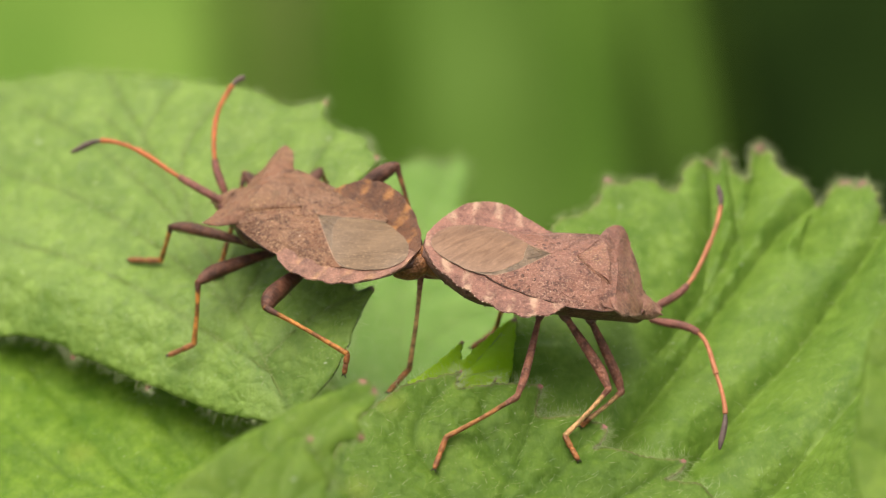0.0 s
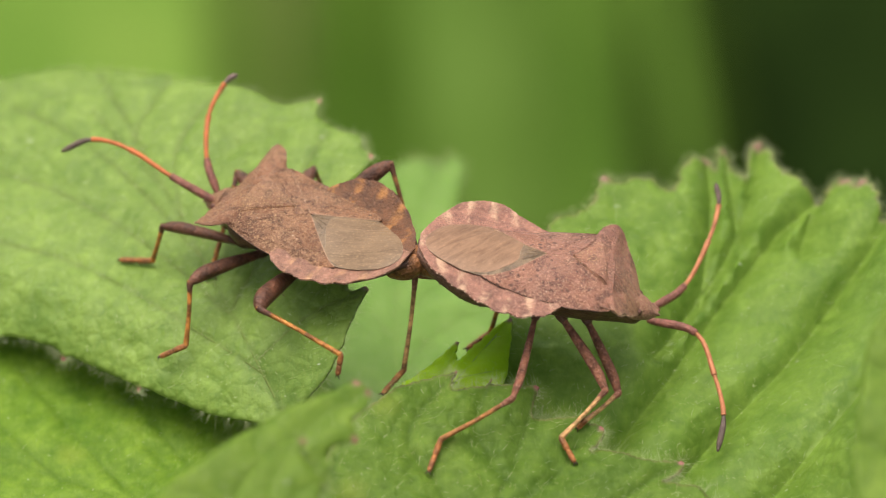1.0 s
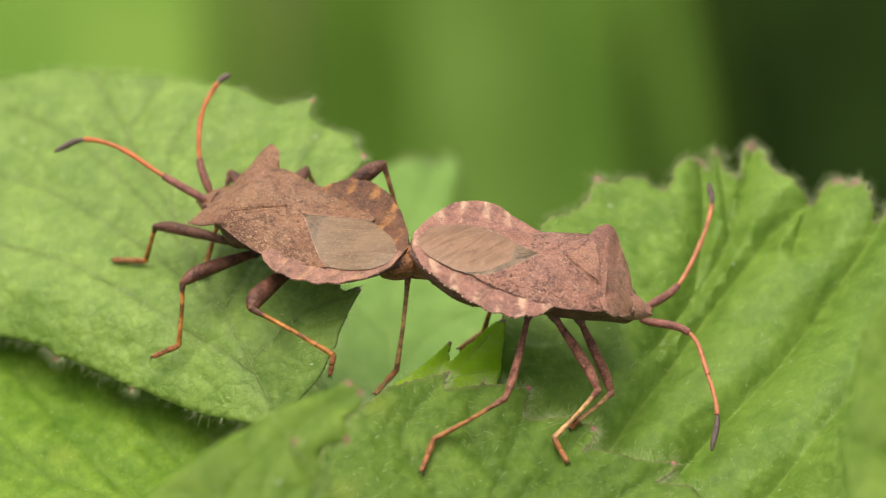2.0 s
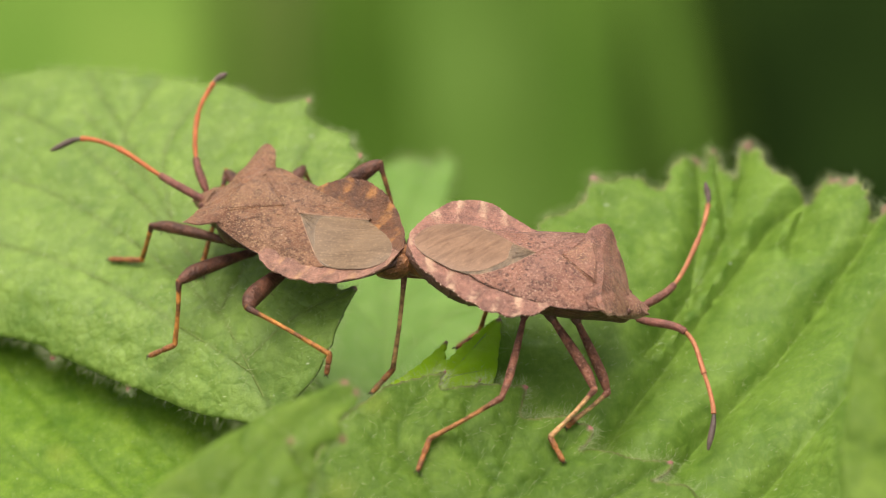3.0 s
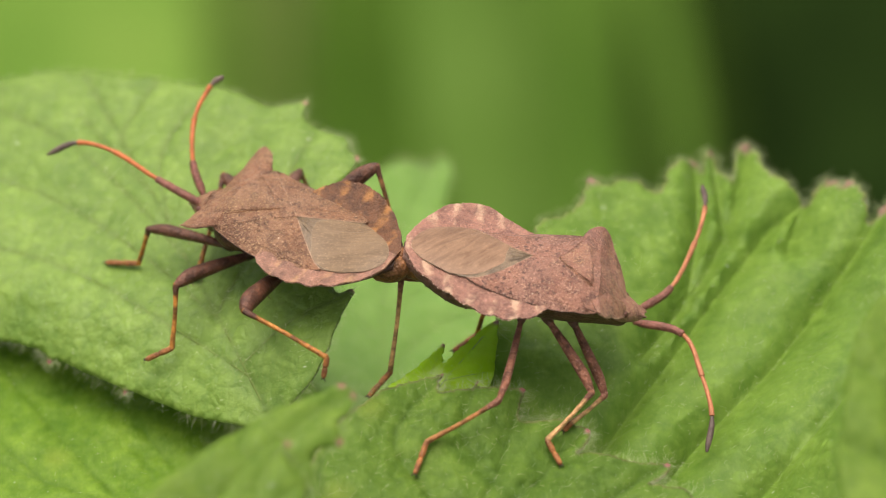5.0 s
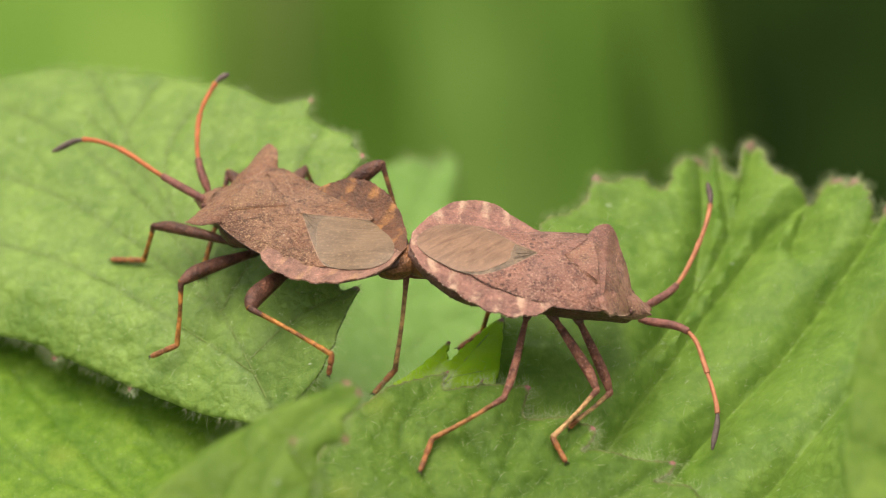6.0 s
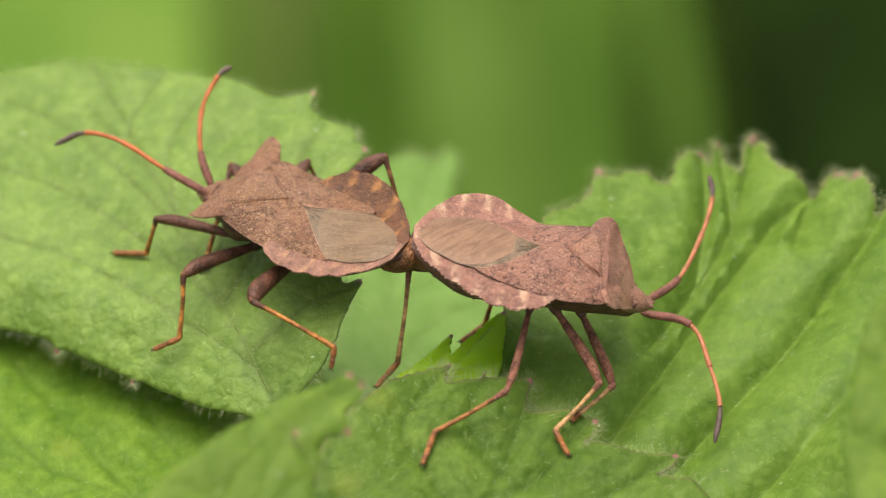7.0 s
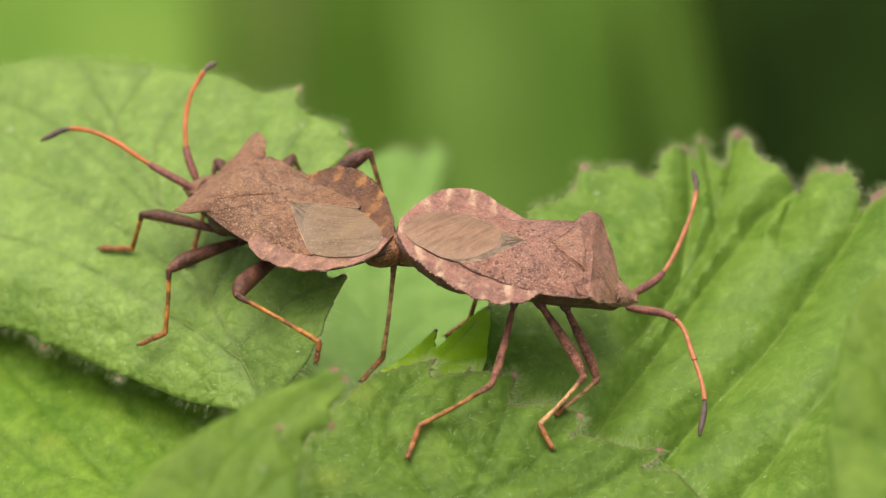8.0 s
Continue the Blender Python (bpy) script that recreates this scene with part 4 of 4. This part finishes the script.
    for side in (1, -1):
        part("scutellum_edge", tube([(apex + (hind(side * half * u) - apex) * u, side * (half * u + 0.02), back(apex + (hind(side * half * u) - apex) * u, half * u) + 0.10) for u in np.linspace(0.0, 1.0, 7)],
             [0.014] * 7, 6, 3), TAIL if side == shape["fold_side"] else shell_mat, bug, "fine groove beside the shield")

    # pronotum with its flared, horn-like shoulders
    front = ex - 1.1
    base = min(hind(-3.3), hind(1.4))

    def shoulder(x):
        if x > sx + 0.70:
            t = (x - sx - 0.70) / (front - sx - 0.70)
            return (sy - 0.80 - 0.75 * cut) * (1 - t) + 0.92 * t - waist * math.sin(math.pi * t) ** 0.8
        return table(x, (base, ry - 0.10), (sx - 1.0, sy - 0.66), (sx - 0.72, sy - 0.24), (sx - 0.38, sy - 0.03), (sx, sy), (sx + 0.28, sy - 0.10), (sx + 0.50, sy - 0.36 - 0.12 * cut), (sx + 0.70, sy - 0.80 - 0.75 * cut))

    def hump(x, y):
        mid = table(x, (base, crown(base) + 0.17), (0.5 * (rx + sx), 0.85 * crown(rx) + 0.15 * ez + 0.16), (sx, shape["ridge"] * crown(rx) + (1 - shape["ridge"]) * (ez + 0.85)), (front, ez + 0.85))
        edge = table(x, (base, back(base, ry) + 0.13), (sx - 0.1, sz), (sx + 0.5, sz - 0.20 * (sz - ez)), (sx + 0.85, sz - (0.35 + 0.40 * cut) * (sz - ez)), (front, ez + 0.45))
        return mid + (edge - mid) * (abs(y) / shoulder(x)) ** 2.2 + 0.03 * math.sin(3.0 * x) * math.cos(1.9 * y) + 0.09 * noise.noise(Vector((1.1 * x, 1.1 * y, 3.0))) + 0.05 * noise.noise(Vector((2.6 * x, 2.6 * y, 7.0)))

    def pronotum_at(u, v):
        x = base + (front - base) * u
        y = (2 * v - 1) * shoulder(x)
        x = max(x, hind(y) + 0.25 * (x - base))
        return x, y, hump(x, min(abs(y), shoulder(x)) * (1 if y > 0 else -1)) - 0.07 * math.exp(-((x - hind(y)) / 0.22) ** 2)
    part("pronotum", plate(pronotum_at, 0.10, 90, 44), shell_mat, bug, "punctured shield with flared shoulders")
    rim = [x for x in np.linspace(base + 0.35, front - 0.05, 16)]
    for side in (1, -1):
        part("pronotum_rim", tube([(x, side * (shoulder(x) - 0.03), hump(x, shoulder(x)) - 0.06) for x in rim], [0.06] * 16, 7, 3), shell_mat, bug)
        part("flank", tube([(rx - 1.2, side * (ry - 0.75), rz - 1.15), (rx + 0.1, side * (ry - 0.85), rz - 1.2), (sx + 0.1, side * 0.95, 0.5 * rz + 0.5 * ez - 0.75)], [0.62, 0.66, 0.45], 14, 6), shape["belly"], bug, "dark brown side of the thorax")
        fringe = bmesh.new()
        jog = random.Random(31 + side)
        for x in np.arange(hind(side * shoulder(base)) + 0.5, front - 0.1, 0.09):
            x += jog.uniform(-0.04, 0.04)
            y, z = shoulder(x), hump(x, shoulder(x)) - 0.05 + jog.uniform(-0.04, 0.03)
            slope = (shoulder(x + 0.05) - shoulder(x - 0.05)) / 0.1
            way = Vector((-slope, 1.0, jog.uniform(-0.2, 0.6))).normalized()
            across = Vector((way.y, -way.x, 0.0)).normalized()
            root, big = Vector((x, y - 0.02, z)) + way * 0.02, jog.uniform(0.06, 0.17)
            vs = [fringe.verts.new(Vector((v.x, side * v.y, v.z)) * MM) for v in (root + across * 0.022, root - across * 0.022, root + Vector((0, 0, 0.03)), root + way * big)]
            for f in ((0, 1, 3), (1, 2, 3), (2, 0, 3), (0, 2, 1)):
                fringe.faces.new([vs[i] for i in f])
        part("pronotum_fringe", fringe, RIM_TOOTH, bug, "row of tiny pale bristles", "stuff")
    # head
    part("head", loft([(ex - 1.55, 0.95, ez + 1.05, ez - 0.5, ez + 0.4), (ex - 1.15, 0.88, ez + 0.86, ez - 0.55, ez + 0.25), (ex - 0.65, 0.70, ez + 0.6, ez - 0.5, ez + 0.1),
                       (ex - 0.25, 0.46, ez + 0.32, ez - 0.4, ez + 0.0), (ex + 0.05, 0.2, ez + 0.12, ez - 0.2, ez)], 20), shell_mat, bug, "small blunt head")
    for side in (1, -1):
        eye = bmesh.new()
        bmesh.ops.create_uvsphere(eye, u_segments=14, v_segments=10, radius=0.2 * MM)
        bmesh.ops.translate(eye, verts=eye.verts[:], vec=Vector((ex - 1.1, side * 0.76, ez + 0.40)) * MM)
        part("eye", eye, EYE_MAT, bug, "dark bead-like eye")
        part("snout_lobe", tube([(ex - 0.35, side * 0.3, ez + 0.2), (ex + 0.15, side * 0.2, ez)], [0.15, 0.06], 8, 3), shell_mat, bug)
    part("beak", tube([(ex - 0.3, 0, ez - 0.35), (ex - 1.3, 0, ez - 0.8), (ex - 2.5, 0, ez - 1.0)], [0.16, 0.13, 0.08], 8, 4), BELLY, bug)
    part("tail_capsule", tube([(1.3, 0, -0.80), (0.6, 0, -0.8), (0.1, 0, -0.62), (-0.2, 0, -0.35)], [1.0, 0.92, 0.68, 0.4], 16, 5), TAIL, bug, "amber-brown tail end")

    # legs: coxa, knee, ankle, toe, how thick the thigh is, and what the shin is of
    for coxa, knee, ankle, toe, thick, shin_mat in legs:
        c, k, a, t = (Vector(v) for v in (coxa, knee, ankle, toe))
        bow = (k - c).cross(a - k).cross(k - c).normalized() * (-0.10 * thick)
        leg = part("leg", tube([c, c.lerp(k, 0.12), c.lerp(k, 0.45) + bow, c.lerp(k, 0.78) + bow * 1.3, c.lerp(k, 0.95), k], [0.20 * thick, 0.24 * thick, 0.34 * thick, 0.38 * thick, 0.27 * thick, 0.17], 14, 6, 0.9),
                   femur_mat, bug, "thick spotted thigh")
        part("coxa", tube([c - (k - c) * 0.10 + Vector((0, 0, 0.25)), c, c.lerp(k, 0.09)], [0.34, 0.32, 0.2], 10, 4), shape["belly"], leg)
        sag = (k - a).cross(Vector((0, 0, 1))).normalized() * 0.05
        part("shin", tube([k, k.lerp(a, 0.06), k.lerp(a, 0.5) + sag, k.lerp(a, 0.92), a], [0.18, 0.15, 0.12, 0.15, 0.165], 10, 6), shin_mat, leg, "thin speckled shin")
        part("knee", tube([k.lerp(c, 0.015), k.lerp(a, 0.03), k.lerp(a, 0.10), k.lerp(a, 0.19) + sag * 0.5], [0.185, 0.19, 0.165, 0.128], 10, 5), femur_mat, leg, "dark knee joint")
        way = (t - a).normalized()
        part("foot", tube([a, a.lerp(t, 0.40), a.lerp(t, 0.50), a.lerp(t, 0.58), a.lerp(t, 0.9), t], [0.155, 0.17, 0.115, 0.15, 0.15, 0.10], 10, 5), FOOT, leg, "jointed rust-orange foot")
        across = way.cross(Vector((0, 0, 1))).normalized()
        for side in (1, -1):
            part("claw", tube([t, t + way * 0.10 + across * side * 0.08 + Vector((0, 0, 0.04)), t + way * 0.15 + across * side * 0.15 - Vector((0, 0, 0.06))],
                 [0.05, 0.035, 0.015], 6, 4), CLAW, leg)
        rng = random.Random(int(1000 * c.x + 70 * k.x))
        spines = bmesh.new()
        for s in range(9):
            at = c.lerp(k, 0.35 + 0.065 * s)
            turn = rng.uniform(0, 6.28)
            side_way = (k - c).orthogonal().normalized()
            side_way.rotate(Matrix.Rotation(turn, 3, (k - c).normalized()))
            root, tip = at + side_way * 0.28 * thick, at + side_way * (0.36 * thick + 0.14)
            cross = side_way.cross(k - c).normalized() * 0.04
            along = (k - c).normalized() * 0.05
            vs = [spines.verts.new(v * MM) for v in (root + cross, root - cross, root + along, tip)]
            for f in ((0, 1, 3), (1, 2, 3), (2, 0, 3), (0, 2, 1)):
                spines.faces.new([vs[i] for i in f])
        part("spines", spines, femur_mat, leg, kind="stuff")
    # antennae: four segments each along one smooth line, turning at their root
    antennae = []
    for row in feelers:
        line = curve(row, 10) - np.array(row[0])
        seg = [[Vector(v) for v in line[10 * i:10 * i + 11:2]] for i in range(4)]
        root = part("antenna", tube(seg[0], [0.15, 0.22, 0.24, 0.23, 0.22, 0.20], 10, 3), FEELER_BASE, bug, "wine-brown first segment")
        root.location = Vector(row[0]) * MM
        part("antenna_segment", tube(seg[1], [0.12, 0.13, 0.135, 0.14, 0.15, 0.165], 10, 3), shape["feeler"], root, "orange segment")
        part("antenna_segment", tube(seg[2], [0.11, 0.12, 0.125, 0.13, 0.14, 0.16], 10, 3), shape["feeler"], root, "orange segment")
        part("antenna_tip", tube(seg[3], [0.09, 0.145, 0.17, 0.175, 0.15, 0.07], 10, 3), FEELER_TIP, root, "dark grey-brown tip")
        antennae.append(root)
    return bug, antennae


tan_bug, tan_antennae = build_bug("shield_bug", pose(-0.00231, -0.00032, -0.00013, -7.52, 6.56, 144.99), 'tan-brown bug with orange-banded margin, standing on a leaf',
    {'points': ((11.54, 3.73, 1.56), (10.15, 2.69, 0.98), (6.98, 0.81), (0.59, 0.3), (3.72, 2.28, -0.1), (14.16, -0.35)), 'drop': 1.0, 'waist': 0.6, 'cut': 1.0, 'shield': SCUT_A, 'feeler': FEELER, 'belly': BELLY,
     'left': (((0, 0.3), (0.15, 1.25), (0.9, 2.32), (1.9, 3.05), (2.8, 3.44), (4.0, 3.76), (5.3, 4.02), (6.0, 3.96), (6.7, 3.78), (7.15, 3.3)), -0.03),
     'right': (((0, 0.3), (0.6, 1.15), (1.7, 2.35), (2.8, 3.14), (3.8, 3.58), (4.6, 3.68), (5.45, 3.58), (6.2, 3.25), (6.95, 2.7), (7.3, 2.3)), 0.48),
     'tip': 6.68, 'teeth': 0.7, 'ridge': 0.6, 'hind': 10.15, 'hind_slant': 0.0, 'scutellum': (7.75, 1.75), 'fold_side': 1,
     'wing_left': {'rim': ((3.5, 2.46), (4.2, 2.72), (4.97, 2.98), (6.25, 3.25), (7.35, 3.27), (8.5, 3.18), (10.14, 2.82), (10.4, 2.7)), 'seam': ((3.5, 2.46), (3.92, 2.3), (4.76, 1.7), (5.69, 0.91), (6.68, 0.03)), 'droop': 0.0, 'corner': (10.15, 2.7), 'bright': False},
     'wing_right': {'rim': ((3.35, 1.85), (3.55, 2.07), (4.64, 2.44), (5.9, 2.63), (7.4, 2.68), (8.9, 2.74), (9.8, 2.85), (10.4, 2.7)), 'seam': ((3.35, 1.72), (4.23, 1.37), (5.05, 0.96), (5.81, 0.48), (6.68, 0.03)), 'droop': 0.0, 'corner': (9.95, 2.62), 'bright': True},
     'membrane': ((6.6, 0.0), (5.69, 1.0), (4.76, 1.8), (3.92, 2.38), (3.4, 2.40), (2.71, 2.34), (1.72, 2.10), (0.98, 1.68), (0.50, 0.90), (0.68, 0.14), (1.32, -0.48), (2.25, -1.02), (3.3, -1.6), (4.23, -1.5), (5.05, -1.08), (5.81, -0.6)),
     'disc': ((5.58, -0.28), (5.37, 0.47), (4.84, 1.31), (4.49, 1.86), (3.9, 2.2), (2.71, 2.34), (1.72, 2.13), (0.90, 1.76), (0.38, 0.93), (0.56, 0.10), (1.25, -0.58), (2.25, -1.08), (3.3, -1.48), (4.75, -1.02))},
    SHELL_A, WING_A, (EDGE_A, EDGE_A_SHADE), FILM_A, FEMUR,
    [
        ((11.3, 0.9, -1.9), (15.51, 2.53, -0.74), (16.41, 3.13, -3.05), (18.41, 3.62, -3.21), 1.0, SHIN),
        ((9.9, 1.1, -2), (11.58, 5.35, -1.37), (11.29, 7.17, -4.43), (12.42, 8.2, -4.81), 1.1, SHIN),
        ((7.1, 1.3, -2), (5.93, 6.45, -0.64), (0.77, 6.38, -2.3), (0.81, 6.95, -3.27), 1.35, SHIN),
        ((11.3, -0.9, -1.9), (14, -2.68, -0.22), (12.8, 2.36, -3.17), (13.02, 2.68, -3.57), 1.05, SHIN),
        ((9.9, -1.1, -2), (10.32, -4.83, -0.51), (10.05, -4.97, -2.28), (10.31, -5.05, -2.81), 1.05, SHIN_DARK),
        ((8.3, -1.2, -2), (4.99, -5.31, 1.07), (3.75, -4.2, -2.81), (3.6, -3.92, -3.55), 1.25, SHIN_DARK),
    ], [
        ((12.88, 0.34, -0.06), (15.77, 0.69, 1.33), (18.51, 0.67, 2.45), (20.67, 1.16, 2.87), (22.27, 2.15, 2.3)),
        ((13.76, -0.49, -0.12), (14.98, -1.53, 1.16), (16.06, -3.56, 2.48), (16.11, -5.44, 3.4), (15.76, -6.27, 3.59)),
    ])
red_bug, red_antennae = build_bug("shield_bug", pose(-0.00214, 0.00025, 0.00008, 5.91, 11.44, -3.09), 'reddish-brown bug with pale-banded margin, standing head down',
    {'points': ((10.75, 3.45, 1.2), (9.51, 2.43, 1.16), (7.01, 1.18), (0.36, 0.56), (4.25, 2.14, 0.58), (13.56, -1.34)), 'drop': 1.06, 'waist': -0.22, 'cut': 0.0, 'shield': SCUT_B, 'feeler': FEELER_B, 'belly': BELLY_RED,
     'left': (((0, 0.3), (0.27, 1.0), (0.9, 2.2), (1.72, 3.2), (2.3, 3.63), (3.5, 3.92), (4.44, 3.78), (5.42, 3.1), (6.38, 2.5), (7.0, 2.1)), 0.12),
     'right': (((0, 0.3), (0.73, 1.62), (1.9, 2.53), (2.87, 3.1), (3.84, 3.6), (4.48, 3.9), (5.4, 4.1), (6.15, 4.16), (7.16, 3.92), (7.86, 3.5), (8.1, 3.2)), -0.2),
     'tip': 6.92, 'teeth': 1.4, 'ridge': 0.72, 'hind': 9.78, 'hind_slant': 0.20, 'scutellum': (8.3, 1.75), 'fold_side': -1,
     'wing_left': {'rim': ((3.6, 2.0), (4.6, 1.85), (5.5, 1.7), (6.25, 1.8), (7.0, 2.1), (8.5, 2.45), (9.4, 2.6), (9.9, 2.6)), 'seam': ((3.6, 1.95), (4.59, 1.41), (5.52, 0.7), (6.92, 0.02)), 'droop': 0.2, 'corner': (9.5, 2.2), 'bright': False},
     'wing_right': {'rim': ((3.55, 2.05), (4.28, 2.42), (5.2, 2.68), (6.14, 2.97), (7.2, 3.16), (7.97, 3.33), (8.88, 3.4), (10.07, 3.3), (10.6, 3.1)), 'seam': ((3.55, 2.05), (4.22, 1.93), (5.08, 1.51), (5.92, 0.88), (6.92, 0.03)), 'droop': 0.03, 'corner': (10.2, 2.5), 'bright': False},
     'membrane': ((6.85, 0.0), (5.92, -0.95), (5.08, -1.58), (4.22, -2.0), (3.5, -2.02), (2.75, -1.9), (2.0, -1.58), (1.08, -1.04), (0.52, -0.3), (0.66, 0.54), (1.34, 1.32), (2.45, 1.76), (3.66, 1.9), (4.59, 1.5), (5.52, 0.78)),
     'disc': ((5.67, 0.6), (5.5, -0.06), (5.4, -0.7), (4.76, -1.31), (3.92, -1.78), (2.75, -1.9), (2.0, -1.6), (1.05, -1.08), (0.47, -0.3), (0.62, 0.56), (1.3, 1.36), (2.45, 1.8), (3.6, 1.84), (4.7, 1.22))},
    SHELL_B, WING_B, (EDGE_B, EDGE_B), FILM_B, FEMUR_B,
    [
        ((7.1, -1.2, -1.9), (6.44, -6.68, -3.41), (3.08, -8.71, -5.44), (2.73, -10.43, -6.22), 0.64, SHIN_C),
        ((8.4, -1.1, -1.9), (11.38, -4.78, -3.28), (9.36, -7.69, -4.62), (10.27, -8.77, -5.15), 0.78, SHIN_B),
        ((9.8, -0.9, -1.9), (12.29, -3.58, -4.4), (10.52, -6.37, -4.32), (10.24, -6.6, -4.69), 0.76, SHIN_B),
        ((7.1, 1.2, -1.9), (0.36, 0.02, -1.99), (0.88, -1.84, -7.39), (-0.12, -4.02, -7.39), 1.0, SHIN_B),
        ((8.4, 1.1, -1.9), (5.46, 1.53, -3.52), (5.41, 2.49, -7.34), (4.22, 1.01, -7.54), 0.85, SHIN),
        ((9.8, 0.9, -1.9), (12.36, 3.95, -3.04), (12.63, 3.88, -4.63), (12.68, 3.84, -5.44), 0.85, SHIN),
    ], [
        ((13.46, 1.56, -3.39), (16.05, 0.56, -2.73), (17.3, -1.8, -3.34), (18.11, -3.76, -4.29), (18.1, -5.49, -5.37)),
        ((13.66, 2.52, -3.33), (15.28, 4.06, -2.59), (16.22, 6.54, -1.15), (16.5, 8.48, -0.11), (16.17, 9.56, 0.49)),
    ])

# ---------------------------------------------------------------- blurred growth behind

def far_leaf(name, m, length, width, fold, material, label):
    """A broad leaf with a pointed tip and a folded middle, metres."""
    ob = thing(name, m, label, "leaf")
    bm = bmesh.new()
    rows = []
    for i in range(25):
        t = i / 24
        w = width / 2 * math.sin(math.pi * min(1.0, t * 0.97 + 0.03)) ** 0.75 * (1 - 0.25 * t)
        rows.append([bm.verts.new((w * s, length * t, fold * abs(s) * w - 0.12 * length * t * t + 0.002 * math.sin(9 * t + 4 * s))) for s in np.linspace(-1, 1, 13)])
    for a, b in zip(rows, rows[1:]):
        for k in range(12):
            bm.faces.new((a[k], a[k + 1], b[k + 1], b[k]))
    part("blade", bm, material, ob)
    part("midrib", tube([(0, 1000 * length * t, 1000 * (-0.12 * length * t * t) - 0.3) for t in (0, 0.3, 0.6, 0.95)], [1.1, 0.9, 0.6, 0.2], 8, 4), material, ob)
    foot = ob.matrix_world.inverted() @ Vector((ob.location.x, ob.location.y + 0.01, -1.0))
    part("leaf_stalk", tube([(0, 0, 0), tuple(foot * 500 + Vector((0, -8, 4))), tuple(foot * 1000)], [1.1, 1.4, 1.8], 8, 5), STEM, ob)
    return ob

far_leaf("background_leaf", pose(-0.0911, 0.5583, -0.5157, 45, 0, 8), 0.32, 0.104, 0.05, FAR_LIGHT, "light green leaf out of focus behind")
far_leaf("background_leaf", pose(-0.0388, 0.6429, -0.5711, 45, 0, 12), 0.32, 0.040, 0.05, FAR_MID, "fresh green leaf out of focus behind")
far_leaf("background_leaf", pose(-0.0317, 0.6697, -0.6134, 55, 0, 6), 0.36, 0.032, 0.05, FAR_DRY, "dull olive dry leaf out of focus behind")
far_leaf("background_leaf", pose(-0.0022, 0.5482, -0.5287, 42, 0, -6), 0.34, 0.104, 0.05, FAR_GREEN, "mid green leaf out of focus behind")
far_leaf("background_leaf", pose(-0.0150, 0.5400, -0.5157, 45, 0, 2), 0.32, 0.036, 0.05, FAR_SHADE, "green leaf with shade in its colour, out of focus behind")
far_leaf("background_leaf", pose(0.0435, 0.5709, -0.4712, 38, 0, 10), 0.24, 0.080, 0.05, FAR_LIGHT2, "lighter green leaf out of focus behind")
far_leaf("background_leaf", pose(0.0550, 0.5012, -0.4906, 38, 0, 5), 0.34, 0.042, 0.05, FAR_DIM, "green leaf with shade in its colour, out of focus behind")
# leaf shapes added where there is only shaded undergrowth
far_leaf("background_leaf", pose(0.0675, 0.472, -0.5097, 38, 0, 3), 0.36, 0.030, 0.05, FAR_GLOOM_EDGE, "leaf coloured as the edge of the shaded gap, out of focus")
far_leaf("background_leaf", pose(0.1040, 0.5054, -0.5446, 40, 0, -6), 0.42, 0.11, 0.05, FAR_GLOOM, "leaf coloured as the shaded gap behind, out of focus")
far_leaf("background_leaf", pose(-0.001, 0.6384, -0.6177, 40, 0, 15), 0.36, 0.12, 0.05, FAR_GREEN, "mid green leaf out of focus behind")
far_leaf("background_leaf", pose(0.0903, 0.5739, -0.6213, 30, 0, -8), 0.45, 0.12, 0.05, FAR_GLOOM, "leaf coloured as the shaded gap behind, out of focus")


def motions():
    """The antennae stir: slow small turns about their roots, degrees towards the light side."""
    stirs = ((red_antennae[0], red_bug, ((0, -0.55), (1, -0.5), (1.5, -0.25), (3, 0), (3.5, 0), (4, 0.2), (5.5, 0.7), (6, 0.75), (6.5, 0.95), (7, 0.75), (7.5, 0.75), (8, 0.9))),
             (red_antennae[1], red_bug, ((0, 0), (3.5, 0), (5.5, 0.15), (6.5, 0.25), (7, 0.5), (7.5, 0.75), (8, 0.85))),
             (tan_antennae[0], tan_bug, ((0, 0), (3.5, 0), (5.5, 0.25), (7, 0.3), (7.5, 0.45), (8, 0.35))))
    for feeler, bug, rows in stirs:
        axis = bug.matrix_world.to_3x3().inverted() @ Vector((0, -0.82, 0.57))
        root = feeler.location.copy()
        walk(feeler, [(t, Matrix.Translation(root) @ Matrix.Rotation(radians(a), 4, axis)) for t, a in rows])


motions()
